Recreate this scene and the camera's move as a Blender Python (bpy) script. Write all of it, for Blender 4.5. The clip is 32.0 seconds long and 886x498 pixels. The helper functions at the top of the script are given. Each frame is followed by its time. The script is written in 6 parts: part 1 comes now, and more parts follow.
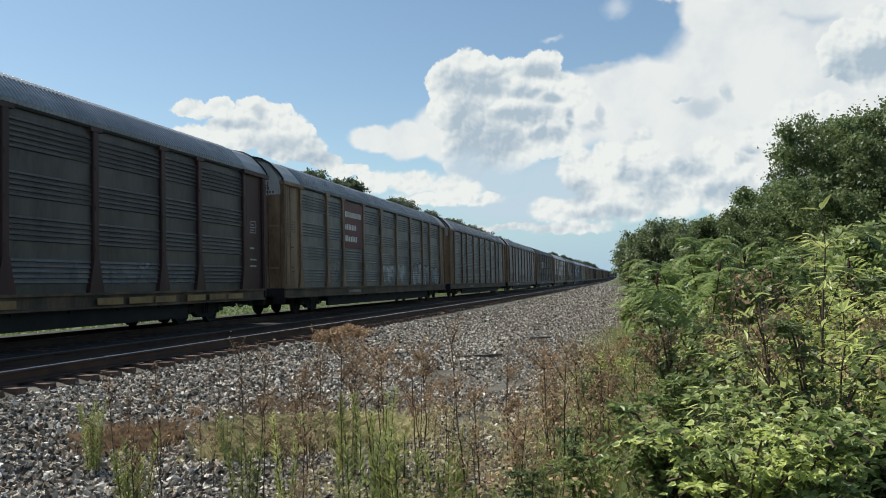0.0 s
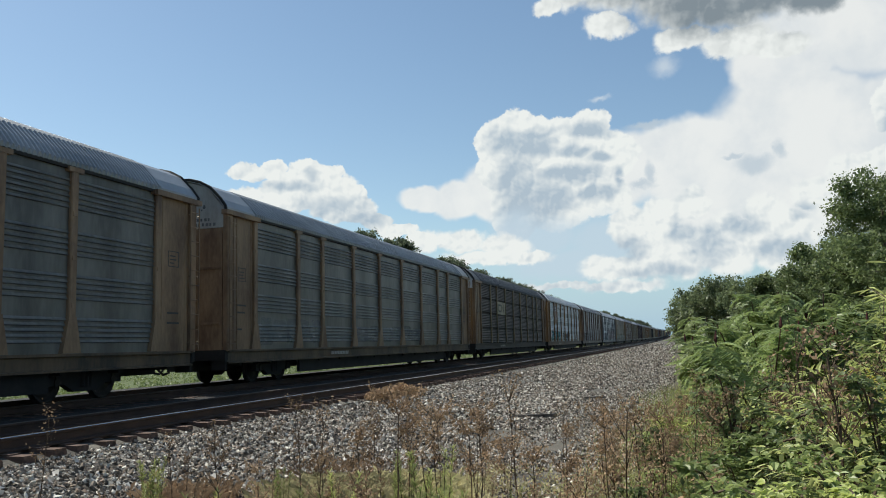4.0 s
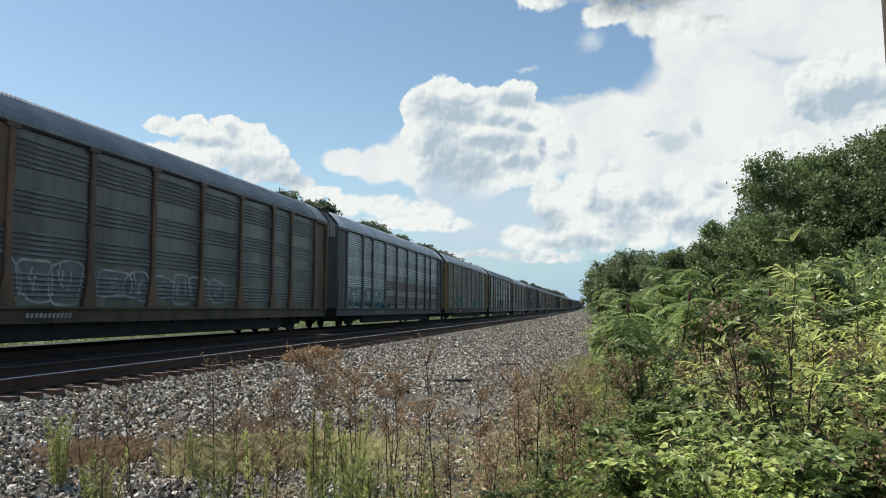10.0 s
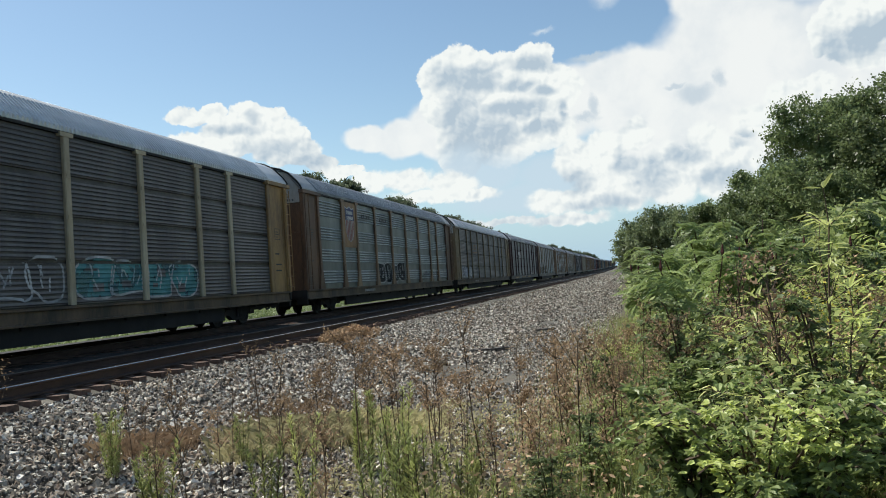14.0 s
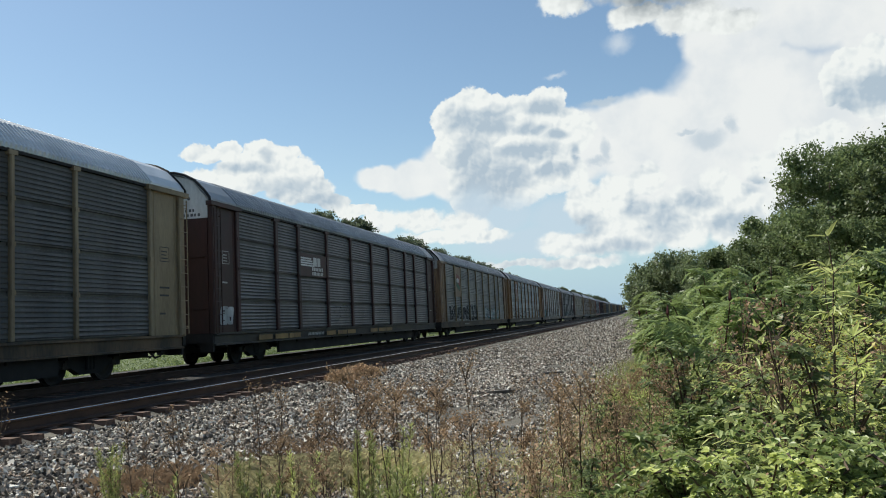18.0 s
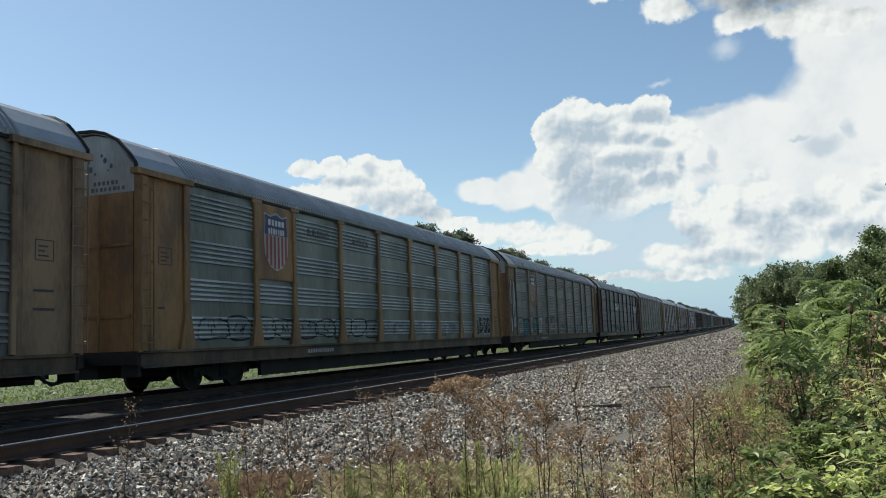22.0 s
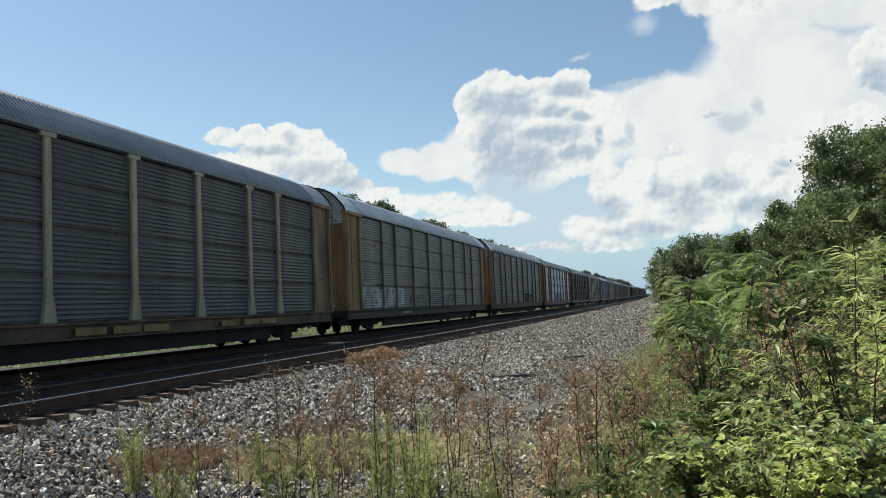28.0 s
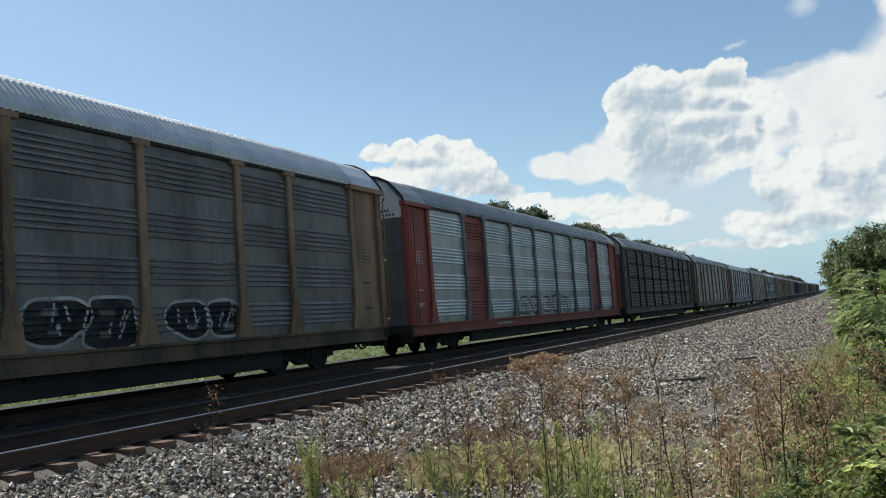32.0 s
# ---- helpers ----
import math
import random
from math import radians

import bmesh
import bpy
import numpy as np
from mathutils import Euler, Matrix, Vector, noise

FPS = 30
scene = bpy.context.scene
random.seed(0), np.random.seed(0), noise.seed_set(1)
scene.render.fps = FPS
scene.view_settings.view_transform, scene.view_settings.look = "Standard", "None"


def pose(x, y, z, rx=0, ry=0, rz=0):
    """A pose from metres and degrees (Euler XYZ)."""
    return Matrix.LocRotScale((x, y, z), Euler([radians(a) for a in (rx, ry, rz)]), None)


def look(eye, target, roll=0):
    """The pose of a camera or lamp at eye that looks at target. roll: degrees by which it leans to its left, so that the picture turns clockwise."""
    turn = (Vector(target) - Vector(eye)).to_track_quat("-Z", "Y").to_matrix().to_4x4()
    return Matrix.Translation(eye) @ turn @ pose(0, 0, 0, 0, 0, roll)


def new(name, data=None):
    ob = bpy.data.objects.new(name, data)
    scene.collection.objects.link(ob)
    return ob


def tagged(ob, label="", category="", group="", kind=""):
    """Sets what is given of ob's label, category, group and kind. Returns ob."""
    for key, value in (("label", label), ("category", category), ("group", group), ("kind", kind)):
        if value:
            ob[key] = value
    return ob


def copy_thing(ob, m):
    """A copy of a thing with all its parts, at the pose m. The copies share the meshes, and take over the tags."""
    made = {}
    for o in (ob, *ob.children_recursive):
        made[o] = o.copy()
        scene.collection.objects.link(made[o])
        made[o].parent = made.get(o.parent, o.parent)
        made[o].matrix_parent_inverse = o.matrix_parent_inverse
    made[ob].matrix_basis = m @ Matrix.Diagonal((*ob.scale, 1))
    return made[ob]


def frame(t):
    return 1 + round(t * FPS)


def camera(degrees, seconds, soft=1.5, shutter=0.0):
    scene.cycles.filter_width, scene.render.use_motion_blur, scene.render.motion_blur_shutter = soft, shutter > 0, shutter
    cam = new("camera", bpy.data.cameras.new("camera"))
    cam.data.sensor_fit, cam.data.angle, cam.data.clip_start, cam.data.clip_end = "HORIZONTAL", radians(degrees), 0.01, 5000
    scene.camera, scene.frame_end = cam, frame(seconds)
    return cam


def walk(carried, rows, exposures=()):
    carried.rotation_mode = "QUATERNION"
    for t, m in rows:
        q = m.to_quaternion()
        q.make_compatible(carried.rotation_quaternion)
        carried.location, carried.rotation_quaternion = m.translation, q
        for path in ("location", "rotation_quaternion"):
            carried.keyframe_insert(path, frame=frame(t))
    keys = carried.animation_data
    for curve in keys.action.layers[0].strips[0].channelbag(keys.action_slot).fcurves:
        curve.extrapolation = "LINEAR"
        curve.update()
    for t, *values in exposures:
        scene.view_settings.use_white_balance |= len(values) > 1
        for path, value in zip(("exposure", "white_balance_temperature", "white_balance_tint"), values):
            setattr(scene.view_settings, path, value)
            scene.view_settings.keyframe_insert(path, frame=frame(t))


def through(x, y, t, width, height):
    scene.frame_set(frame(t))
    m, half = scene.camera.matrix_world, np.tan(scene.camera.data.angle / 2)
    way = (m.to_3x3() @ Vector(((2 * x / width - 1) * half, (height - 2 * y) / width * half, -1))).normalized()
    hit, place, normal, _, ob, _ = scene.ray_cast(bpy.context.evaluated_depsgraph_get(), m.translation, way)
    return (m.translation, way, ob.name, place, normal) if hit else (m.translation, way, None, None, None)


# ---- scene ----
cam = camera(55.6, 32.0, soft=1.0)
# seconds, x, y, z, then the three turns of pose()
PATH = [
    (0.0, 0.027, 0.060, 1.666, 92.37, 1.26, 12.29),
    (0.5, 0.022, 0.063, 1.662, 92.73, 0.81, 10.78),
    (1.0, 0.027, 0.075, 1.662, 93.09, 0.45, 11.86),
    (1.5, 0.020, 0.075, 1.655, 93.73, 0.67, 14.39),
    (2.0, 0.026, 0.083, 1.659, 94.43, 0.52, 16.07),
    (2.5, -0.005, 0.077, 1.662, 94.89, -0.10, 15.84),
    (4.5, -0.027, 0.002, 1.639, 96.70, 1.63, 15.68),
    (5.0, -0.059, -0.004, 1.637, 96.81, 0.66, 15.28),
    (5.5, -0.054, 0.078, 1.663, 98.74, 1.22, 14.62),
    (6.0, -0.110, 0.159, 1.668, 99.68, 1.97, 12.87),
    (6.5, -0.146, 0.171, 1.662, 99.48, 2.28, 12.39),
    (7.0, -0.126, 0.180, 1.661, 99.18, 3.91, 12.44),
    (7.5, -0.128, 0.163, 1.659, 98.86, 3.93, 12.65),
    (8.0, -0.065, 0.155, 1.646, 97.46, 3.27, 12.53),
    (8.5, -0.033, 0.118, 1.655, 95.34, 0.56, 12.44),
    (9.0, -0.010, 0.011, 1.656, 94.56, 0.22, 12.62),
    (9.5, -0.016, 0.006, 1.649, 94.42, -0.26, 10.63),
    (10.0, -0.024, -0.007, 1.632, 94.08, -0.31, 10.17),
    (10.5, -0.036, -0.012, 1.646, 93.10, 0.42, 10.27),
    (11.0, -0.018, -0.029, 1.661, 92.92, 0.85, 11.93),
    (11.5, 0.000, -0.025, 1.655, 92.96, 1.89, 12.07),
    (12.0, 0.003, -0.025, 1.652, 92.34, 2.76, 11.98),
    (12.5, -0.012, -0.047, 1.650, 91.73, 2.61, 12.22),
    (13.0, -0.019, -0.050, 1.651, 91.25, 3.08, 12.09),
    (13.5, -0.023, -0.027, 1.651, 91.67, 3.70, 12.16),
    (15.5, -0.017, -0.016, 1.647, 93.44, 3.44, 12.76),
    (16.0, -0.010, 0.012, 1.658, 93.95, 2.63, 12.15),
    (16.5, 0.015, 0.028, 1.639, 94.56, 1.59, 10.31),
    (17.0, 0.030, 0.009, 1.633, 94.61, 2.12, 9.68),
    (17.5, 0.023, -0.020, 1.637, 94.31, 2.70, 10.74),
    (18.0, 0.027, -0.034, 1.647, 94.97, 2.63, 12.99),
    (18.5, 0.029, -0.034, 1.647, 95.85, 2.33, 14.55),
    (19.0, 0.025, -0.040, 1.643, 96.18, 2.34, 15.76),
    (19.5, 0.029, -0.061, 1.641, 95.38, 2.65, 17.01),
    (20.0, 0.025, -0.075, 1.639, 94.65, 2.38, 17.86),
    (20.5, 0.022, -0.080, 1.637, 94.77, 1.83, 18.28),
    (21.0, 0.010, -0.087, 1.644, 95.25, 1.47, 18.56),
    (21.5, -0.002, -0.084, 1.647, 95.85, 1.63, 19.21),
    (22.0, -0.009, -0.089, 1.645, 96.08, 2.21, 19.88),
    (22.5, -0.018, -0.078, 1.640, 95.39, 1.99, 20.34),
    (23.0, -0.005, -0.069, 1.635, 94.12, 0.67, 19.95),
    (23.5, -0.003, -0.068, 1.633, 93.29, 0.55, 19.59),
    (24.0, 0.023, -0.076, 1.631, 93.43, 1.03, 19.17),
    (24.5, 0.027, -0.054, 1.630, 93.45, 0.93, 18.39),
    (25.0, 0.027, -0.054, 1.628, 93.43, 1.08, 17.48),
    (25.5, 0.027, -0.055, 1.630, 92.98, 0.94, 15.84),
    (27.5, 0.095, -0.008, 1.659, 93.66, 2.64, 13.82),
    (28.0, 0.066, -0.014, 1.659, 93.88, 2.39, 14.52),
    (28.5, 0.045, 0.009, 1.666, 94.46, 2.36, 14.50),
    (29.0, 0.043, -0.003, 1.667, 94.36, 1.89, 14.86),
    (29.5, 0.056, -0.028, 1.662, 93.64, 2.46, 15.97),
    (30.0, 0.068, -0.028, 1.657, 93.38, 2.33, 17.14),
    (30.5, 0.052, -0.033, 1.661, 93.42, 2.42, 18.39),
    (31.0, 0.055, 0.015, 1.663, 93.32, 2.42, 19.82),
    (31.5, 0.011, 0.022, 1.657, 93.21, 2.98, 21.63),
    (32.0, -0.002, 0.013, 1.661, 94.93, 4.20, 25.18),
]
walk(cam, [(t, pose(x, y, z, a, b, c)) for t, x, y, z, a, b, c in PATH],
     exposures=[(0.0, 0.15, 6400, 5), (4.5, 0.14, 6400, 5), (6.0, -0.05, 6400, 5), (6.8, 0.08, 6400, 5), (7.6, 0.02, 6400, 5), (9.0, 0.14, 6400, 5), (13.0, 0.27, 6400, 5), (17.0, 0.20, 6400, 5), (32.0, 0.20, 6400, 5)])

# ---- sky and sun ----
SUN_AZ, SUN_EL = -75.0, 53.0       # degrees; azimuth from +y, clockwise seen from above
world = bpy.data.worlds.new("world")
scene.world = world
world.use_nodes = True
WN = world.node_tree
WN.nodes.clear()


def link_nodes(tree, a, b):
    tree.links.new(a, b)


def wmath(op, a, b=None, c=None, clamp=False):
    n = WN.nodes.new("ShaderNodeMath")
    n.operation, n.use_clamp = op, clamp
    for i, v in enumerate((a, b, c)):
        if v is None:
            continue
        if isinstance(v, (int, float)):
            n.inputs[i].default_value = v
        else:
            WN.links.new(v, n.inputs[i])
    return n.outputs[0]


def wvec(op, a, b=None):
    n = WN.nodes.new("ShaderNodeVectorMath")
    n.operation = op
    for i, v in enumerate((a, b)):
        if v is None:
            continue
        if isinstance(v, tuple):
            n.inputs[i].default_value = v
        else:
            WN.links.new(v, n.inputs[i])
    return n.outputs["Value"] if op == "LENGTH" else n.outputs["Vector"]


def wnoise(vec, scale, detail=6.0, rough=0.55, colour=False, kind="FBM"):
    n = WN.nodes.new("ShaderNodeTexNoise")
    n.noise_type = kind
    n.inputs["Scale"].default_value, n.inputs["Detail"].default_value, n.inputs["Roughness"].default_value = scale, detail, rough
    WN.links.new(vec, n.inputs["Vector"])
    return n.outputs["Color" if colour else "Fac"]


def wmix(fac, a, b):
    n = WN.nodes.new("ShaderNodeMix")
    n.data_type = "RGBA"
    for key, v in (("Factor", fac), ("A", a), ("B", b)):
        s = [i for i in n.inputs if i.name == key and i.enabled][0] if key == "Factor" else [i for i in n.inputs if i.name == key and i.type == "RGBA"][0]
        if isinstance(v, (tuple, float)):
            s.default_value = v
        else:
            WN.links.new(v, s)
    return [o for o in n.outputs if o.type == "RGBA"][0]


def wstep(v, lo, hi):
    n = WN.nodes.new("ShaderNodeMapRange")
    n.interpolation_type = "SMOOTHSTEP"
    n.inputs["From Min"].default_value, n.inputs["From Max"].default_value = lo, hi
    WN.links.new(v, n.inputs["Value"])
    return n.outputs["Result"]


def cloud_field(place, blobs):
    """One minus the least distance to any of the ellipses (azimuth, elevation, half width, half height)."""
    least = None
    for cu, cv, ru, rv in blobs:
        d = wvec("LENGTH", wvec("MULTIPLY", wvec("SUBTRACT", place, (cu, cv, 0.0)), (1 / ru, 1 / rv, 0.0)))
        least = d if least is None else wmath("SMOOTH_MIN", least, d, 0.06)
    return wmath("SUBTRACT", 1.0, least)


coords = WN.nodes.new("ShaderNodeTexCoord").outputs["Generated"]
split = WN.nodes.new("ShaderNodeSeparateXYZ")
WN.links.new(coords, split.inputs[0])
azimuth = wmath("MULTIPLY", wmath("ARCTAN2", split.outputs[0], split.outputs[1]), 57.2958)
elevation = wmath("MULTIPLY", wmath("ARCSINE", split.outputs[2]), 57.2958)
join = WN.nodes.new("ShaderNodeCombineXYZ")
WN.links.new(azimuth, join.inputs[0])
WN.links.new(elevation, join.inputs[1])
sky_place = join.outputs[0]


def warped(place, scale, amount, detail, rough=0.6):
    n = wvec("SUBTRACT", wnoise(place, scale, detail, rough, colour=True), (0.5, 0.5, 0.5))
    return wvec("ADD", place, wvec("MULTIPLY", n, (amount, amount, 0.0)))


def billow(place, scale):
    """Cauliflower relief: heaped round lumps with smaller lumps on them."""
    out = None
    for s, k in ((scale, 1.0), (scale * 2.1, 0.5), (scale * 4.6, 0.25)):
        v = WN.nodes.new("ShaderNodeTexVoronoi")
        v.feature = "SMOOTH_F1"
        v.inputs["Scale"].default_value, v.inputs["Smoothness"].default_value = s, 0.35
        WN.links.new(place, v.inputs["Vector"])
        piece = wmath("MULTIPLY", wmath("SUBTRACT", 0.55, v.outputs["Distance"]), k)
        out = piece if out is None else wmath("ADD", out, piece)
    return out


# clouds, in degrees: azimuth, elevation, half width, half height
SMALL = [(-28.7, 11.6, 1.5, 0.7), (-26.9, 11.9, 1.0, 0.7), (-24.7, 11.9, 1.3, 0.8), (-23.3, 11.6, 1.1, 0.8), (-21.6, 10.2, 1.0, 0.9), (-24.6, 10.7, 3.4, 1.2), (-26.1, 10.0, 4.1, 0.9), (-22.4, 9.3, 2.6, 1.1), (-20.1, 8.5, 1.2, 0.7), (-18.7, 7.8, 1.4, 0.5), (-17.2, 7.3, 1.0, 0.4)]
SMALL_SHADE = [(-23.2, 9.3, 2.3, 0.7), (-26.1, 10.9, 1.7, 0.3), (-20.9, 8.5, 1.8, 0.6), (-24.4, 11.7, 0.5, 0.4)]
VEIL = [(-16.3, 10.0, 2.7, 1.0), (-14.0, 9.9, 2.7, 1.7), (-11.2, 10.4, 3.4, 2.7), (-4.6, 11.5, 5.6, 3.0), (1.8, 11.7, 6.0, 3.3), (7.9, 12.5, 6.3, 5.0), (13.8, 11.0, 6.0, 5.5), (7.2, 17.4, 3.7, 3.4), (12.5, 20.2, 6.1, 5.2), (18.9, 15.0, 6.7, 8.3), (4.1, 7.8, 7.5, 2.9)]
TOWER = [(-10.4, 14.5, 1.8, 1.3), (-12.0, 13.4, 1.3, 1.4), (-8.7, 14.1, 1.5, 1.1), (-7.0, 14.3, 1.4, 0.9), (-5.2, 14.5, 1.5, 1.0), (-11.2, 11.7, 2.0, 2.3), (-8.1, 11.7, 3.5, 2.5), (-10.5, 9.0, 1.7, 2.3), (-7.8, 9.3, 2.7, 1.9), (-4.6, 12.4, 2.7, 1.8), (-5.1, 9.8, 2.7, 1.5)]
TOWER_SHADE = [(-10.0, 13.6, 2.1, 0.8), (-9.1, 13.0, 1.3, 0.5), (-5.3, 14.0, 1.5, 0.5), (-10.4, 10.5, 1.3, 2.2), (-9.8, 8.6, 1.6, 1.5), (-6.9, 11.1, 2.3, 0.6), (-5.1, 10.0, 1.3, 0.5), (-4.6, 12.2, 0.6, 0.3), (-3.5, 11.0, 0.3, 0.6), (-8.2, 9.5, 1.6, 1.2), (-6.5, 12.7, 1.2, 0.3)]
FRONT = [(-2.9, 7.6, 1.6, 1.7), (-0.9, 8.0, 1.7, 1.5), (1.2, 8.8, 1.4, 1.1), (-0.2, 5.7, 3.3, 2.1), (3.3, 6.0, 2.8, 2.3), (5.7, 8.0, 1.6, 1.3), (6.5, 6.1, 2.7, 2.5), (8.6, 8.8, 1.6, 1.2), (10.7, 10.1, 1.5, 1.2), (12.5, 10.6, 1.4, 0.8), (-3.4, 4.9, 3.3, 1.0), (11.7, 8.1, 3.5, 2.1)]
FRONT_SHADE = [(2.2, 6.1, 1.3, 1.1), (-3.0, 6.1, 1.1, 0.8), (0.4, 7.0, 0.8, 0.6), (4.4, 7.1, 1.1, 0.7), (6.5, 5.4, 1.7, 0.7), (-1.2, 4.4, 2.2, 0.5), (8.0, 7.7, 0.7, 0.4)]
EDGE = [(12.9, 13.4, 0.8, 1.5), (14.0, 14.5, 1.3, 1.2), (15.6, 15.0, 1.3, 1.1), (17.4, 14.7, 1.8, 1.3), (15.2, 12.8, 2.1, 2.0), (17.6, 12.4, 2.0, 2.0)]
EDGE_SHADE = [(15.2, 12.8, 1.6, 1.1), (13.6, 12.4, 0.8, 1.0), (17.0, 13.1, 1.8, 0.8)]
LOW = [(-16.6, 7.0, 1.3, 0.9), (-14.3, 7.0, 2.2, 1.0), (-11.4, 6.6, 2.3, 0.9), (-9.1, 6.0, 1.3, 0.4), (-7.3, 3.8, 4.5, 0.3), (-3.5, 3.6, 3.3, 0.6), (-11.9, 5.8, 4.7, 0.6)]
WISP = [(5.2, 11.0, 1.3, 0.6), (6.8, 11.7, 0.5, 0.6), (4.0, 11.6, 0.7, 0.2), (-1.4, 10.9, 0.4, 0.9), (-2.0, 10.2, 1.0, 0.3), (-3.7, 11.1, 0.3, 0.6), (-5.2, 9.9, 0.9, 0.3), (-1.4, 14.2, 1.5, 0.3)]
SCRAP = [(-4.4, 16.0, 0.7, 0.2), (-0.1, 17.8, 0.9, 0.6)]
ROOF = [(-7.8, 22.2, 1.3, 0.7), (-6.1, 23.6, 1.8, 2.1), (-3.2, 23.8, 3.5, 3.0), (-3.8, 20.6, 2.1, 0.9), (1.0, 22.0, 3.7, 2.3), (4.8, 22.2, 4.7, 3.2), (9.2, 22.0, 3.7, 2.6), (1.3, 19.4, 2.2, 1.0), (4.5, 18.8, 2.9, 1.2), (7.4, 18.3, 2.4, 0.9), (2.9, 27.0, 9.5, 4.2)]
GLOOM = [(4.7, 21.3, 5.4, 1.5), (-3.2, 23.8, 2.3, 1.7), (9.7, 20.4, 2.4, 1.3), (1.4, 23.0, 3.4, 1.4), (7.5, 22.8, 4.5, 1.7), (4.8, 26.7, 7.9, 3.1)]


edge_place = warped(sky_place, 0.55, 1.5, 7.0, 0.62)
calm_place = warped(sky_place, 0.45, 1.2, 3.0, 0.5)
curl_place = warped(sky_place, 0.7, 0.8, 3.0, 0.5)
lumps, lumps_up = billow(curl_place, 0.75), billow(wvec("ADD", curl_place, (-0.20, 0.26, 0.0)), 0.75)
relief = wmath("MULTIPLY", wmath("SUBTRACT", lumps_up, lumps), 0.85)
dapple = wmath("MULTIPLY_ADD", wnoise(calm_place, 0.3, 3.0, 0.5), 1.0, -0.46)


def heaped(blobs, dark, firm, depth):
    """Cover and shade of one heap: lumpy edge, lit rim, grey folds inside."""
    body = cloud_field(edge_place, blobs)
    cover = wstep(wmath("ADD", body, wmath("MULTIPLY", lumps, 0.14)), 0.0, firm)
    folds = wmath("MULTIPLY", wstep(cloud_field(calm_place, dark), -0.75, 0.6), depth)
    return cover, wmath("ADD", folds, wmath("ADD", relief, wmath("MULTIPLY", dapple, 0.6)), clamp=True)


small_cover, small_shade = heaped(SMALL, SMALL_SHADE, 0.14, 0.75)
tower_cover, tower_shade = heaped(TOWER, TOWER_SHADE, 0.14, 0.95)
front_cover, front_shade = heaped(FRONT, FRONT_SHADE, 0.30, 0.8)
edge_cover, edge_shade = heaped(EDGE, EDGE_SHADE, 0.16, 0.95)
low_cover, low_shade = heaped(LOW, [(-7.0, 3.6, 5.0, 0.5)], 0.4, 0.5)
dim_cover = wmath("MULTIPLY", wstep(cloud_field(warped(sky_place, 0.5, 1.6, 5.0), [(-8.6, 7.0, 2.6, 1.2), (-4.6, 6.6, 2.6, 1.6), (-7.0, 5.2, 4.0, 1.0), (-10.4, 7.4, 1.6, 1.4)]), -0.6, 0.5), 0.85)
veil_cover = wmath("MULTIPLY", wstep(cloud_field(warped(sky_place, 0.2, 2.2, 4.0), VEIL), 0.0, 0.24), 0.93)
wisp_cover = wmath("MULTIPLY", wstep(cloud_field(warped(sky_place, 0.8, 1.2, 4.0), WISP), -0.25, 0.7), 0.8)
scrap_cover = wmath("MULTIPLY", wstep(cloud_field(edge_place, SCRAP), -0.5, 0.9), 0.5)
roof_place = warped(sky_place, 0.4, 2.2, 7.0, 0.62)
roof_cover = wstep(wmath("ADD", cloud_field(roof_place, ROOF), wmath("MULTIPLY", lumps, 0.14)), 0.0, 0.34)

sky = WN.nodes.new("ShaderNodeTexSky")
sky.sky_type, sky.sun_disc = "NISHITA", False
sky.sun_elevation, sky.sun_rotation = radians(SUN_EL), radians(SUN_AZ)
sky.air_density, sky.dust_density, sky.ozone_density = 1.0, 0.6, 0.6
WHITE, GREY, SLATE = (0.78, 0.78, 0.77, 1.0), (0.40, 0.47, 0.55, 1.0), (0.21, 0.245, 0.28, 1.0)
gloom = wmath("ADD", wstep(cloud_field(roof_place, GLOOM), -0.9, 0.6), wmath("ADD", wmath("MULTIPLY", relief, 0.4), wmath("MULTIPLY", dapple, 0.8)), clamp=True)

clear = WN.nodes.new("ShaderNodeBackground")
hue = WN.nodes.new("ShaderNodeMix")
hue.data_type, hue.blend_type = "RGBA", "MULTIPLY"
hue.inputs[0].default_value, hue.inputs[7].default_value = 1.0, (0.96, 1.0, 1.0, 1.0)
WN.links.new(sky.outputs[0], hue.inputs[6])
WN.links.new(hue.outputs[2], clear.inputs[0])
clear.inputs[1].default_value = 0.108
covered = clear.outputs[0]
haze_cover = wmath("MULTIPLY", wstep(elevation, 9.0, -1.0), 0.85)
LAYERS = ((haze_cover, (0.33, 0.50, 0.68, 1.0)), (veil_cover, wmix(wstep(wnoise(calm_place, 0.28, 4.0, 0.55), 0.38, 0.72), (0.79, 0.775, 0.765, 1.0), (0.68, 0.69, 0.71, 1.0))), (wisp_cover, (0.47, 0.53, 0.60, 1.0)), (edge_cover, wmix(edge_shade, WHITE, GREY)),
          (tower_cover, wmix(tower_shade, WHITE, GREY)), (dim_cover, (0.50, 0.59, 0.68, 1.0)), (low_cover, wmix(low_shade, WHITE, GREY)), (front_cover, wmix(front_shade, WHITE, GREY)), (small_cover, wmix(small_shade, WHITE, GREY)),
          (scrap_cover, (0.74, 0.75, 0.76, 1.0)), (roof_cover, wmix(gloom, WHITE, SLATE)))
